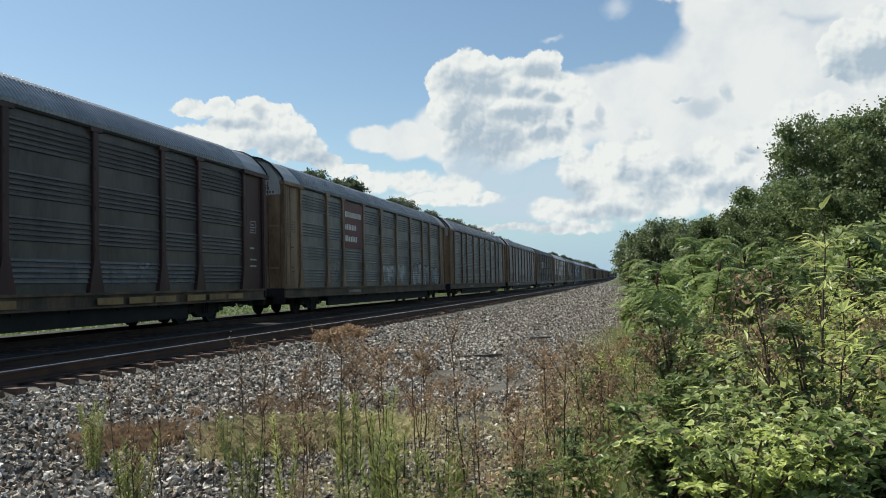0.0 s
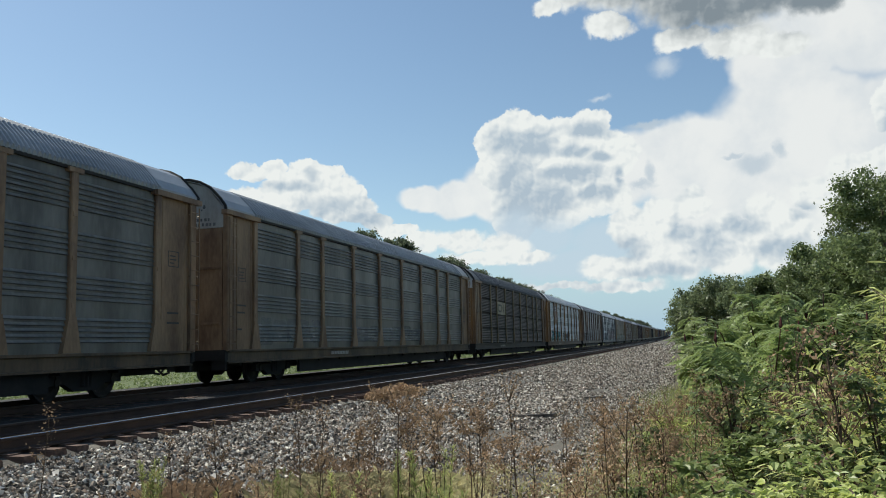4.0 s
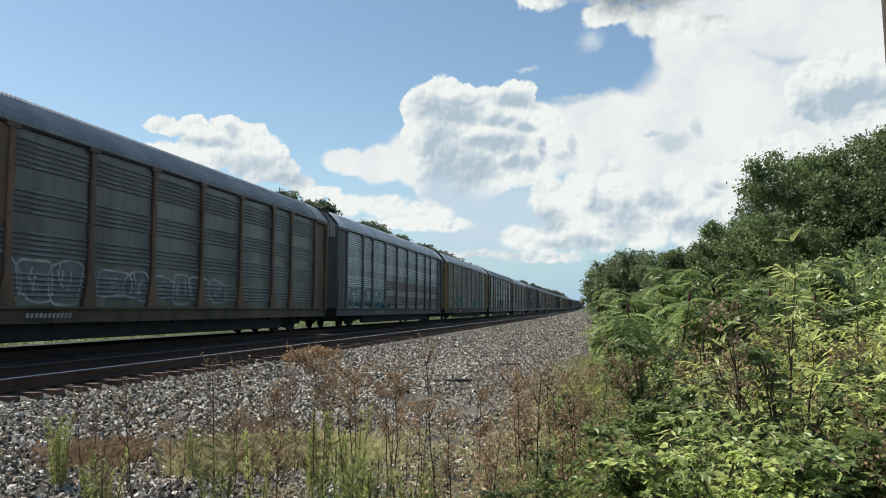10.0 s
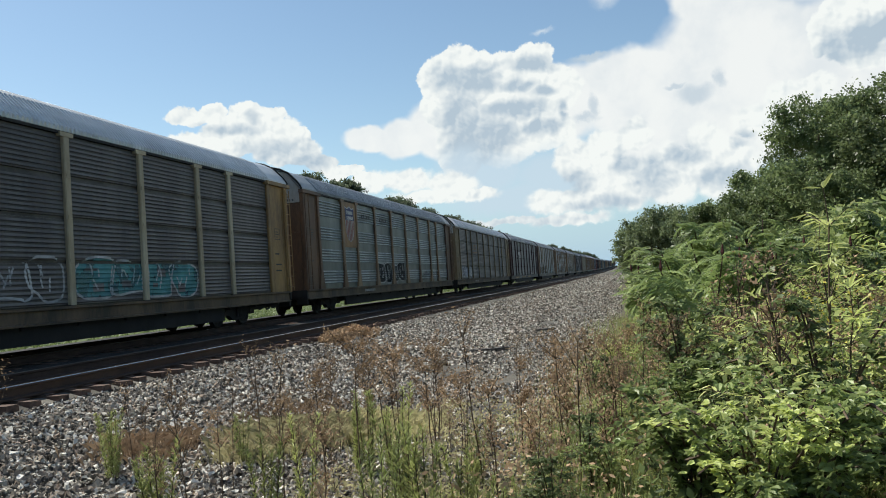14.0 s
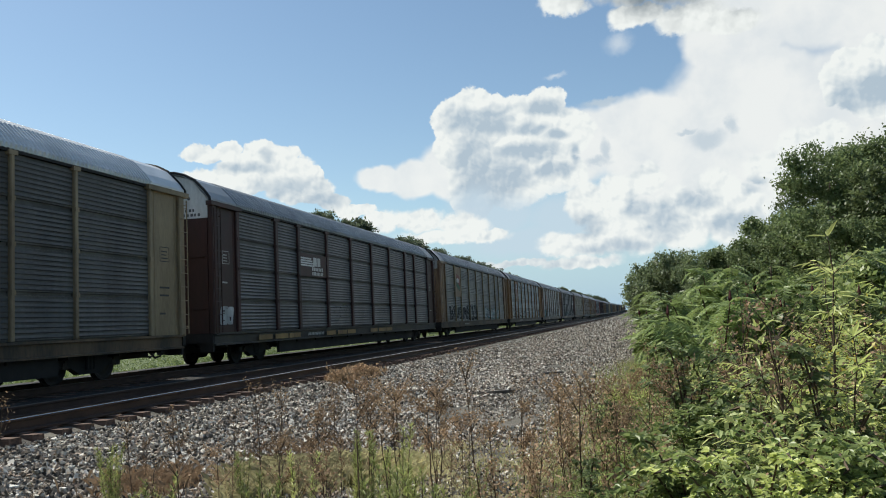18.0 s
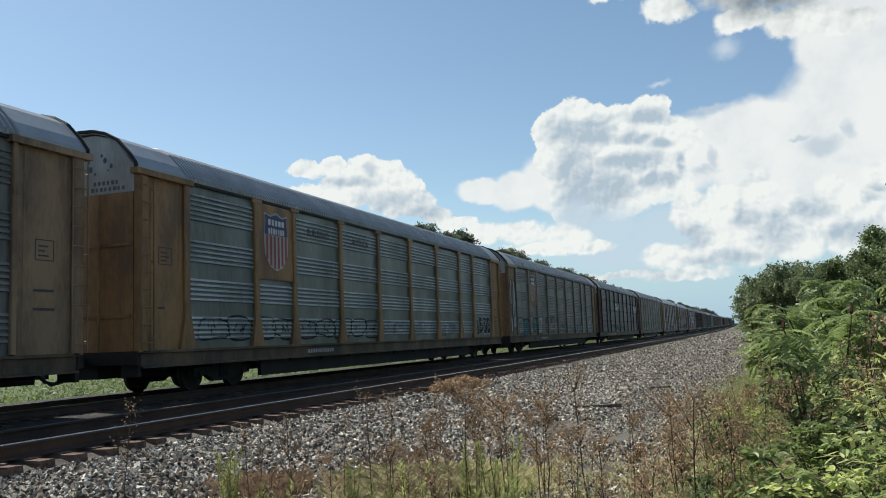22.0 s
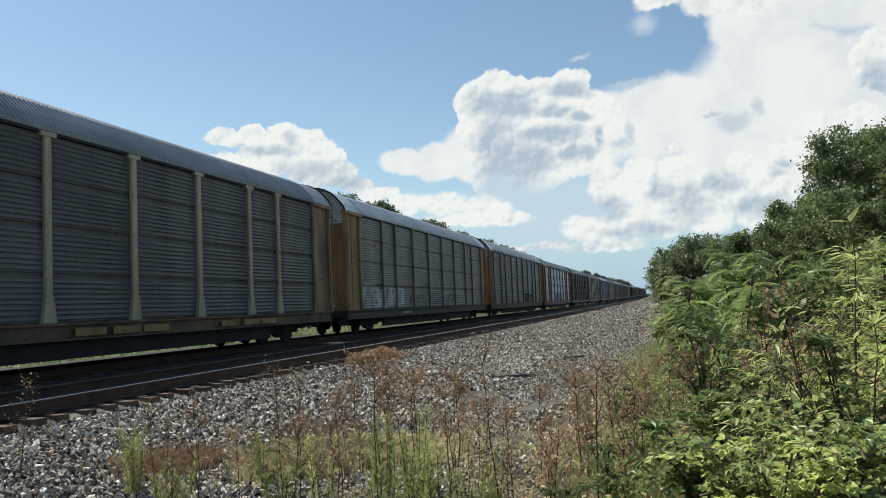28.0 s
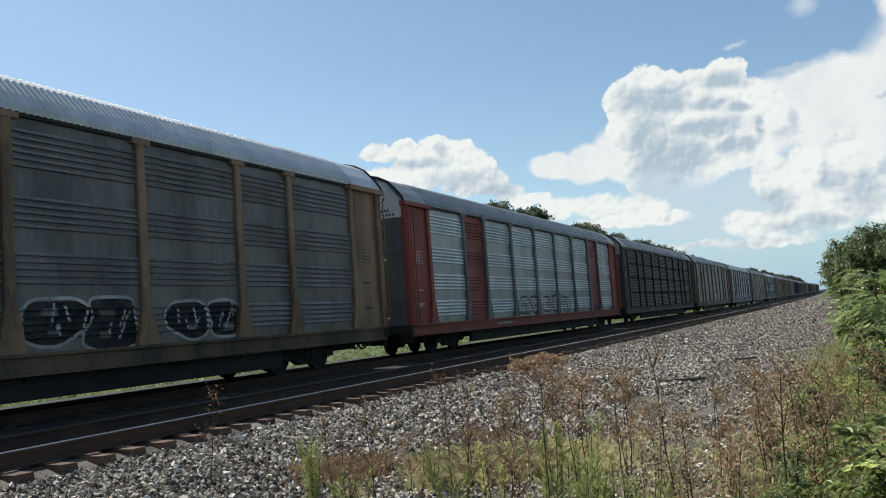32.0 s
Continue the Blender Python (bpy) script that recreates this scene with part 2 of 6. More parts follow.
for cover, colour in LAYERS:
    b = WN.nodes.new("ShaderNodeBackground")
    if isinstance(colour, tuple):
        b.inputs[0].default_value = colour
    else:
        WN.links.new(colour, b.inputs[0])
    b.inputs[1].default_value = 1.0
    m = WN.nodes.new("ShaderNodeMixShader")
    WN.links.new(cover, m.inputs[0])
    WN.links.new(covered, m.inputs[1])
    WN.links.new(b.outputs[0], m.inputs[2])
    covered = m.outputs[0]
out = WN.nodes.new("ShaderNodeOutputWorld")
WN.links.new(covered, out.inputs[0])

sun = new("sun", bpy.data.lights.new("sun", "SUN"))
sun.data.energy, sun.data.angle, sun.data.color = 5.0, radians(0.53), (1.0, 0.94, 0.85)
toward = Vector((math.sin(radians(SUN_AZ)) * math.cos(radians(SUN_EL)), math.cos(radians(SUN_AZ)) * math.cos(radians(SUN_EL)), math.sin(radians(SUN_EL))))
sun.matrix_world = look(toward * 100, (0, 0, 0))

# ---- materials ----
def surface(name, colour, colour2, rough=0.8, metal=0.0, scale=1.5, fine=25.0, bump=0.2, stretch=(1, 1, 1), vary=0.0, spec=0.4, contrast=1.0, bump_dist=0.01, coords_kind="Object"):
    """A surface of two tones, mixed by a coarse and a fine noise, with relief; vary: how far single pieces differ."""
    m = bpy.data.materials.new(name)
    m.use_nodes = True
    t = m.node_tree
    p = t.nodes["Principled BSDF"]
    tc, mp = t.nodes.new("ShaderNodeTexCoord"), t.nodes.new("ShaderNodeMapping")
    mp.inputs["Scale"].default_value = stretch
    t.links.new(tc.outputs[coords_kind], mp.inputs[0])
    info = t.nodes.new("ShaderNodeObjectInfo")
    shift = t.nodes.new("ShaderNodeMath")
    shift.operation = "MULTIPLY"
    shift.inputs[1].default_value = 37.0
    t.links.new(info.outputs["Random"], shift.inputs[0])
    t.links.new(shift.outputs[0], mp.inputs["Location"])
    coarse, small = t.nodes.new("ShaderNodeTexNoise"), t.nodes.new("ShaderNodeTexNoise")
    for n, s, d in ((coarse, scale, 5.0), (small, fine, 4.0)):
        n.inputs["Scale"].default_value, n.inputs["Detail"].default_value = s, d
        t.links.new(mp.outputs[0], n.inputs["Vector"])
    add = t.nodes.new("ShaderNodeMath")
    add.operation = "MULTIPLY_ADD"
    add.inputs[1].default_value = 0.35
    t.links.new(small.outputs["Fac"], add.inputs[0])
    t.links.new(coarse.outputs["Fac"], add.inputs[2])
    rng = t.nodes.new("ShaderNodeMapRange")
    rng.inputs["From Min"].default_value, rng.inputs["From Max"].default_value = 0.675 - 0.22 / contrast, 0.675 + 0.22 / contrast
    t.links.new(add.outputs[0], rng.inputs["Value"])
    mix = t.nodes.new("ShaderNodeMix")
    mix.data_type = "RGBA"
    mix.inputs[6].default_value, mix.inputs[7].default_value = (*colour, 1), (*colour2, 1)
    t.links.new(rng.outputs[0], mix.inputs[0])
    tint = mix.outputs[2]
    if vary:
        hsv = t.nodes.new("ShaderNodeHueSaturation")
        geo = t.nodes.new("ShaderNodeNewGeometry")
        both = t.nodes.new("ShaderNodeMath")
        both.operation = "ADD"
        t.links.new(geo.outputs["Random Per Island"], both.inputs[0])
        t.links.new(info.outputs["Random"], both.inputs[1])
        val = t.nodes.new("ShaderNodeMapRange")
        val.inputs["From Max"].default_value = 2.0
        val.inputs["To Min"].default_value, val.inputs["To Max"].default_value = 1 - vary, 1 + vary
        t.links.new(both.outputs[0], val.inputs["Value"])
        t.links.new(val.outputs[0], hsv.inputs["Value"])
        t.links.new(tint, hsv.inputs["Color"])
        tint = hsv.outputs[0]
    t.links.new(tint, p.inputs["Base Color"])
    p.inputs["Roughness"].default_value, p.inputs["Metallic"].default_value = rough, metal
    p.inputs["Specular IOR Level"].default_value = spec
    if bump:
        b = t.nodes.new("ShaderNodeBump")
        b.inputs["Strength"].default_value, b.inputs["Distance"].default_value = bump, bump_dist
        t.links.new(add.outputs[0], b.inputs["Height"])
        t.links.new(b.outputs[0], p.inputs["Normal"])
    return m


def leaf_surface(name, colour, colour2, vary=0.5, through=0.45, rough=0.48):
    """Leaves: two greens, thin enough for some light to pass."""
    m = surface(name, colour, colour2, rough=rough, scale=0.8, fine=9.0, bump=0.0, vary=vary, spec=0.4)
    t = m.node_tree
    p, out_node = t.nodes["Principled BSDF"], t.nodes["Material Output"]
    tr, mx = t.nodes.new("ShaderNodeBsdfTranslucent"), t.nodes.new("ShaderNodeMixShader")
    src = p.inputs["Base Color"].links[0].from_socket
    t.links.new(src, tr.inputs["Color"])
    mx.inputs[0].default_value = through
    t.links.new(p.outputs[0], mx.inputs[1])
    t.links.new(tr.outputs[0], mx.inputs[2])
    t.links.new(mx.outputs[0], out_node.inputs["Surface"])
    return m


def stone_surface():
    """Crushed stone of mixed rock: from near black through grey and brown to almost white, stone by stone."""
    m = surface("ballast_stone", (0.75, 0.75, 0.75), (1.15, 1.12, 1.08), 0.85, scale=6.0, fine=40.0, bump=0.3)
    t = m.node_tree
    p = t.nodes["Principled BSDF"]
    mottled = p.inputs["Base Color"].links[0].from_socket
    geo, ramp, mul = t.nodes.new("ShaderNodeNewGeometry"), t.nodes.new("ShaderNodeValToRGB"), t.nodes.new("ShaderNodeMix")
    t.links.new(geo.outputs["Random Per Island"], ramp.inputs[0])
    tones = ((0.0, (0.035, 0.030, 0.025)), (0.2, (0.09, 0.079, 0.066)), (0.42, (0.21, 0.182, 0.15)), (0.58, (0.34, 0.262, 0.20)), (0.70, (0.43, 0.395, 0.335)), (0.85, (0.60, 0.565, 0.495)), (1.0, (0.82, 0.78, 0.71)))
    for k, (at, tone) in enumerate(tones):
        e = ramp.color_ramp.elements[k] if k < 2 else ramp.color_ramp.elements.new(at)
        e.position, e.color = at, (*tone, 1)
    mul.data_type, mul.blend_type = "RGBA", "MULTIPLY"
    mul.inputs[0].default_value = 1.0
    t.links.new(ramp.outputs[0], mul.inputs[6])
    t.links.new(mottled, mul.inputs[7])
    t.links.new(mul.outputs[2], p.inputs["Base Color"])
    return m


M_STONE = stone_surface()


def ground_surface():
    """Field grass, gravel, weedy soil and a track bed with shade in its colour, which run into one another across the
    line of the track.
    """
    m = surface("ground", (0.045, 0.040, 0.033), (0.17, 0.153, 0.126), 0.95, scale=2.2, fine=34.0, bump=1.0, bump_dist=0.06, contrast=0.9)
    t = m.node_tree
    p = t.nodes["Principled BSDF"]
    gravel = p.inputs["Base Color"].links[0].from_socket
    tc, split, wander, ragged = t.nodes.new("ShaderNodeTexCoord"), t.nodes.new("ShaderNodeSeparateXYZ"), t.nodes.new("ShaderNodeTexNoise"), t.nodes.new("ShaderNodeTexNoise")
    t.links.new(tc.outputs["Object"], split.inputs[0])
    for n, s, d in ((wander, 0.45, 8.0), (ragged, 5.0, 6.0)):
        n.inputs["Scale"].default_value, n.inputs["Detail"].default_value = s, d
        t.links.new(tc.outputs["Object"], n.inputs["Vector"])
    x = t.nodes.new("ShaderNodeMath")
    x.operation = "MULTIPLY_ADD"
    x.inputs[1].default_value = 3.4
    t.links.new(wander.outputs["Fac"], x.inputs[0])
    t.links.new(split.outputs[0], x.inputs[2])

    def blend(lo, hi, a, tone, tone2):
        r = t.nodes.new("ShaderNodeMapRange")
        r.inputs["From Min"].default_value, r.inputs["From Max"].default_value = lo, hi
        t.links.new(x.outputs[0], r.inputs["Value"])
        two, mix = t.nodes.new("ShaderNodeMix"), t.nodes.new("ShaderNodeMix")
        two.data_type = mix.data_type = "RGBA"
        two.inputs[6].default_value, two.inputs[7].default_value = (*tone, 1), (*tone2, 1)
        t.links.new(ragged.outputs["Fac"], two.inputs[0])
        t.links.new(r.outputs[0], mix.inputs[0])
        t.links.new(a, mix.inputs[6])
        t.links.new(two.outputs[2], mix.inputs[7])
        return mix.outputs[2]

    # dirty track bed, toned near black to deepen the train's shade
    shaded_bed = blend(-6.0, -6.6, gravel, (0.018, 0.016, 0.015), (0.05, 0.045, 0.042))
    c = blend(0.2, 1.6, shaded_bed, (0.045, 0.045, 0.02), (0.12, 0.10, 0.05))
    c = blend(-15.0, -16.2, c, (0.05, 0.072, 0.02), (0.12, 0.145, 0.05))
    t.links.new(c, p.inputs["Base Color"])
    return m


M_GROUND = ground_surface()
M_TIE = surface("old_tie_wood", (0.05, 0.034, 0.026), (0.17, 0.105, 0.078), 0.9, scale=3.0, fine=30.0, bump=0.6, stretch=(1, 6, 6), vary=0.35)
M_RAIL = surface("rail_rust", (0.04, 0.024, 0.018), (0.08, 0.045, 0.03), 0.75, scale=2.0, fine=40.0, bump=0.2)
# same steel as polished_rail, darkened and roughened to stand for heads in shade
M_SHADEHEAD = surface("shaded_rail", (0.07, 0.055, 0.045), (0.13, 0.11, 0.09), 0.65, metal=0.3, scale=1.0, fine=20.0, bump=0.0)
M_RAILHEAD = surface("polished_rail", (0.62, 0.62, 0.63), (0.75, 0.75, 0.76), 0.22, metal=1.0, scale=1.0, fine=20.0, bump=0.0)
M_BLACK = surface("sooty_steel", (0.008, 0.008, 0.008), (0.022, 0.02, 0.019), 0.75, scale=2.0, fine=20.0, bump=0.2)
M_WHEEL = surface("wheel_steel", (0.018, 0.015, 0.013), (0.04, 0.032, 0.027), 0.65, metal=0.2, scale=5.0, fine=30.0, bump=0.1)


def painted(name, colour, dirt, rough=0.55, amount=1.0, metal=0.0):
    """Weathered paint: dirt and rust streaks that run down it."""
    return surface(name, colour, dirt, rough, metal, scale=1.3, fine=14.0, bump=0.12, stretch=(1.0, 1.0, 0.35), contrast=amount, vary=0.12)


def galvanized(name, clean, dirt, rough=0.42, metal=0.75, amount=1.35, spec=0.4):
    return surface(name, clean, dirt, rough, metal, scale=1.0, fine=9.0, bump=0.1, stretch=(1.0, 1.0, 0.3), contrast=amount, vary=0.10, spec=spec)


PANEL = {
    "dull": galvanized("panel_dull", (0.185, 0.18, 0.165), (0.085, 0.083, 0.076), metal=0.15),
    "green": galvanized("panel_greenish", (0.19, 0.21, 0.195), (0.10, 0.11, 0.10), metal=0.35),
    "dark": galvanized("panel_dark", (0.042, 0.039, 0.036), (0.021, 0.02, 0.019), rough=0.75, metal=0.0, spec=0.12),
    "iron": galvanized("panel_iron", (0.088, 0.085, 0.082), (0.046, 0.044, 0.043), rough=0.5, metal=0.2),
    "brown": galvanized("panel_brownish", (0.115, 0.105, 0.095), (0.055, 0.05, 0.046), rough=0.5, metal=0.3),
    "slate": galvanized("panel_slate", (0.118, 0.116, 0.107), (0.056, 0.055, 0.051), rough=0.6, metal=0.05),
    "bright": galvanized("panel_bright", (0.40, 0.415, 0.40), (0.24, 0.25, 0.245), rough=0.4, metal=0.35),
}
# paler colours for the ridges: the light they catch is painted in
LIT_RIDGE = {k: surface("lit_ridge_" + k, a, b, 0.5, 0.0, scale=0.9, fine=8.0, bump=0.0, stretch=(1.0, 1.0, 0.4), vary=0.1, contrast=1.3, spec=0.15 if k == "dark" else 0.4)
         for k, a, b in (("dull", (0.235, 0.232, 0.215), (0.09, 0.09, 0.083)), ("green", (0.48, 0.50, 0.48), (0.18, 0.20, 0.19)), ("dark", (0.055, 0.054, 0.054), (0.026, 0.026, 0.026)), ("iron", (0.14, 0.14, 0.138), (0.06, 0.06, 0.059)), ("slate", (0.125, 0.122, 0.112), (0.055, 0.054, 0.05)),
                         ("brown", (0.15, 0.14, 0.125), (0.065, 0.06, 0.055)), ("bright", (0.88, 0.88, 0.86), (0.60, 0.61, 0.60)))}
PAINT = {
    "tan": painted("tan_paint", (0.28, 0.182, 0.105), (0.115, 0.067, 0.04), amount=1.3),
    "dirt": painted("dusty_sill", (0.14, 0.092, 0.055), (0.04, 0.032, 0.025), amount=1.4),
    "buff": painted("buff_paint", (0.31, 0.24, 0.145), (0.15, 0.11, 0.065)),
    "cream": painted("cream_paint", (0.46, 0.40, 0.28), (0.26, 0.21, 0.13)),
    "orange": painted("orange_paint", (0.31, 0.17, 0.065), (0.14, 0.08, 0.042), amount=1.4),
    "rust": painted("rusty_paint", (0.165, 0.09, 0.05), (0.07, 0.042, 0.028), amount=1.3),
    "maroon": painted("maroon_paint", (0.062, 0.024, 0.021), (0.03, 0.016, 0.014)),
    "grey": painted("grey_paint", (0.14, 0.145, 0.15), (0.07, 0.073, 0.076)),
    "light": painted("light_grey_paint", (0.46, 0.46, 0.44), (0.27, 0.26, 0.24)),
    "black": painted("black_paint", (0.03, 0.03, 0.032), (0.06, 0.055, 0.05)),
    "red": painted("red_paint", (0.30, 0.055, 0.04), (0.15, 0.035, 0.03)),
    "white": painted("white_paint", (0.72, 0.72, 0.70), (0.42, 0.41, 0.38)),
    "yellow": painted("yellow_paint", (0.36, 0.225, 0.085), (0.16, 0.095, 0.045), amount=1.2),
    "signred": painted("faded_red_sign", (0.13, 0.025, 0.03), (0.075, 0.022, 0.024)),
    "blue": painted("blue_sign", (0.03, 0.045, 0.16), (0.03, 0.035, 0.09)),
    "green": painted("green_sign", (0.03, 0.12, 0.06), (0.03, 0.07, 0.04)),
    "teal": painted("teal_spray", (0.08, 0.28, 0.30), (0.06, 0.15, 0.16)),
}
ROOFING = {
    "mid": surface("roof_grey", (0.34, 0.35, 0.36), (0.22, 0.23, 0.235), 0.42, 0.35, scale=1.0, fine=12.0, bump=0.05, vary=0.08),
    "light": surface("roof_light", (0.66, 0.67, 0.67), (0.48, 0.49, 0.49), 0.40, 0.35, scale=1.0, fine=12.0, bump=0.05, vary=0.08),
    "dark": surface("roof_dark", (0.13, 0.135, 0.14), (0.08, 0.083, 0.087), 0.55, 0.2, scale=1.0, fine=12.0, bump=0.05, vary=0.08),
}
M_BARK = surface("bark", (0.055, 0.042, 0.03), (0.13, 0.105, 0.08), 0.95, scale=3.0, fine=20.0, bump=0.8, stretch=(1, 1, 0.25))
M_POLE = surface("pole_wood", (0.03, 0.02, 0.015), (0.085, 0.058, 0.042), 0.9, scale=4.0, fine=25.0, bump=0.6, stretch=(1, 1, 0.12))
M_LEAF = leaf_surface("tree_leaf", (0.10, 0.135, 0.055), (0.21, 0.255, 0.105))
# paler than tree_leaf: distance haze mixed into the leaf colour
M_HAZED = leaf_surface("hazed_leaf", (0.13, 0.165, 0.08), (0.26, 0.305, 0.15))
M_FIELD = leaf_surface("field_blade", (0.075, 0.105, 0.035), (0.17, 0.20, 0.075))
# greyed green, with the haze over the far tree line in its colour
M_HAZED_WOODS = leaf_surface("hazed_tree_line_leaf", (0.085, 0.11, 0.068), (0.17, 0.195, 0.115))
M_SHRUB = leaf_surface("shrub_leaf", (0.20, 0.265, 0.085), (0.44, 0.50, 0.19), rough=0.4)
M_SUMAC = leaf_surface("sumac_leaf", (0.13, 0.185, 0.06), (0.31, 0.37, 0.135), rough=0.4)
M_BRIGHT = leaf_surface("young_leaf", (0.38, 0.44, 0.12), (0.62, 0.65, 0.27), rough=0.4)
M_GOLD = leaf_surface("goldenrod_leaf", (0.19, 0.235, 0.075), (0.42, 0.44, 0.16))
M_DRY = leaf_surface("dry_weed", (0.22, 0.14, 0.08), (0.48, 0.34, 0.21), through=0.2, rough=0.95)
M_STRAW = leaf_surface("dry_grass", (0.36, 0.33, 0.17), (0.58, 0.52, 0.30), through=0.45, rough=0.95)
M_STEM = surface("weed_stem", (0.05, 0.034, 0.022), (0.12, 0.08, 0.048), 0.8, scale=8.0, fine=40.0, bump=0.0)
M_BLOOM = leaf_surface("yellow_bloom", (0.46, 0.38, 0.06), (0.70, 0.60, 0.14))
M_CONE = surface("sumac_cone", (0.05, 0.015, 0.015), (0.10, 0.03, 0.025), 0.9, scale=8.0, fine=60.0, bump=0.5)
M_PLANK = surface("weathered_plank", (0.05, 0.045, 0.04), (0.14, 0.125, 0.11), 0.9, scale=2.0, fine=25.0, bump=0.5, stretch=(1, 8, 8))

# ---- mesh helpers ----
class Shape:
    """Collects vertices and faces for one mesh; squeeze: by how much what lies over 1 m is lowered."""
    squeeze = 1.0

    def __init__(self):
        self.v, self.f = [], []

    def add(self, verts, faces):
        n = len(self.v)
        self.v += [tuple(v) for v in verts]
        self.f += [tuple(i + n for i in f) for f in faces]
        return self

    def box(self, x0, x1, y0, y1, z0, z1, c=0.0):
        """A box; c: the chamfer of its long edges along z."""
        if c:
            ring = [(x0 + c, y0), (x1 - c, y0), (x1, y0 + c), (x1, y1 - c), (x1 - c, y1), (x0 + c, y1), (x0, y1 - c), (x0, y0 + c)]
        else:
            ring = [(x0, y0), (x1, y0), (x1, y1), (x0, y1)]
        n = len(ring)
        return self.add([(x, y, z0) for x, y in ring] + [(x, y, z1) for x, y in ring],
                        [tuple(reversed(range(n))), tuple(range(n, 2 * n))] + [(i, (i + 1) % n, (i + 1) % n + n, i + n) for i in range(n)])

    def prism_y(self, ring, y0, y1, caps=True):
        """A ring of (x, z), counter-clockwise seen from -y, drawn out along y."""
        n = len(ring)
        faces = [(i, i + n, (i + 1) % n + n, (i + 1) % n) for i in range(n)]
        if caps:
            faces += [tuple(range(n)), tuple(reversed(range(n, 2 * n)))]
        return self.add([(x, y0, z) for x, z in ring] + [(x, y1, z) for x, z in ring], faces)

    def tube(self, a, b, r0, r1, n=6):
        a, b = Vector(a), Vector(b)
        d = (b - a).normalized()
        s = d.cross(Vector((0, 0, 1)) if abs(d.z) < 0.9 else Vector((1, 0, 0))).normalized()
        u = s.cross(d)
        ring = lambda c, r: [c + (s * math.cos(i * math.tau / n) + u * math.sin(i * math.tau / n)) * r for i in range(n)]
        return self.add(ring(a, r0) + ring(b, r1), [(i, (i + 1) % n, (i + 1) % n + n, i + n) for i in range(n)] + [tuple(reversed(range(n))), tuple(range(n, 2 * n))])

    def mesh(self, name):
        me = bpy.data.meshes.new(name)
        me.from_pydata([(x, y, z if z < 1 else 1 + (z - 1) * Shape.squeeze) for x, y, z in self.v], [], self.f)
        me.update()
        return me


def quick_mesh(name, verts, faces):
    """A mesh from arrays; all faces have as many corners."""
    me = bpy.data.meshes.new(name)
    k = faces.shape[1]
    me.vertices.add(len(verts))
    me.vertices.foreach_set("co", np.asarray(verts, np.float32).ravel())
    me.loops.add(faces.size)
    me.loops.foreach_set("vertex_index", faces.astype(np.int32).ravel())
    me.polygons.add(len(faces))
    me.polygons.foreach_set("loop_start", np.arange(0, faces.size, k, dtype=np.int32))
    me.polygons.foreach_set("loop_total", np.full(len(faces), k, np.int32))
    me.update(calc_edges=True)
    me.shade_flat()
    return me


def piece(name, mesh, material, parent=None, m=None, label="", smooth=False, second=None):
    """One mesh object; its materials belong to the object, so that meshes can be shared."""
    while len(mesh.materials) < (2 if second else 1):
        mesh.materials.append(None)
    ob = new(name, mesh)
    for slot, mat in zip(ob.material_slots, (material, second)):
        slot.link = "OBJECT"
        slot.material = mat
    if smooth:
        mesh.polygons.foreach_set("use_smooth", [True] * len(mesh.polygons))
    if parent:
        ob.parent = parent
    if m is not None:
        ob.matrix_basis = m
    if label:
        tagged(ob, label)
    return ob


# ---- the lie of the land ----
RAIL_Z = 0.65                # top of the rails
NEAR_TRACK, FAR_TRACK = -8.7, -13.2
GAUGE = 0.755


def rise(y):
    """The line climbs very gently away from the camera."""
    return 6e-6 * min(y, 1000.0) ** 2 if y > 0 else 0.0


PROFILE = [(-900, -0.6), (-300, -0.5), (-120, -0.35), (-60, -0.3), (-30, -0.15), (-19, 0.0), (-17.8, 0.12), (-16.0, 0.55), (-15.0, 0.52), (-11.6, 0.445), (-11.0, 0.40), (-10.4, 0.445), (-7.8, 0.43), (-7.5, 0.345), (-6.9, 0.30),
           (-5.4, 0.08), (-4.6, 0.0), (-2.5, -0.03), (-1.0, 0.0), (0.4, 0.06), (3.0, 0.25), (6.0, 0.55), (12.0, 1.0), (25.0, 1.6), (60.0, 2.2), (300.0, 3.0), (900.0, 4.0)]


def land(x, y):
    z = float(np.interp(x, [p[0] for p in PROFILE], [p[1] for p in PROFILE]))
    rough = 0.03 if -5.5 < x < -0.8 else 0.0
    rough = 0.10 if x > 0.5 or x < -20 else rough
    return z + rise(y) + rough * (noise.noise((x * 0.35, y * 0.35, 3.0)) + 0.4 * noise.noise((x * 1.7, y * 1.7, 5.0)))


def build_ground():
    xs = sorted(set([p[0] for p in PROFILE] + list(np.arange(-7, 8.01, 0.25)) + list(np.arange(8, 30, 2.0)) + list(np.arange(-60, -17, 3.0))))
    ys = sorted(set(list(np.arange(-40, 0, 4.0)) + list(np.arange(0, 30, 0.3)) + list(np.arange(30, 80, 1.5)) + list(np.arange(80, 300, 10.0)) + list(np.arange(300, 900, 50)) + [900, 1200, 1600, 2200, 3000]) | {-300.0, -120.0})
    verts = np.array([(x, y, land(x, y)) for y in ys for x in xs])
    nx = len(xs)
    idx = np.array([(j * nx + i, j * nx + i + 1, (j + 1) * nx + i + 1, (j + 1) * nx + i) for j in range(len(ys) - 1) for i in range(nx - 1)])
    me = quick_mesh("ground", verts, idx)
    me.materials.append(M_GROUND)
    me.polygons.foreach_set("use_smooth", [True] * len(idx))
    return tagged(new("ground", me), "grey gravel strip between grass field and weedy bank", "ground", kind="structure")


build_ground()


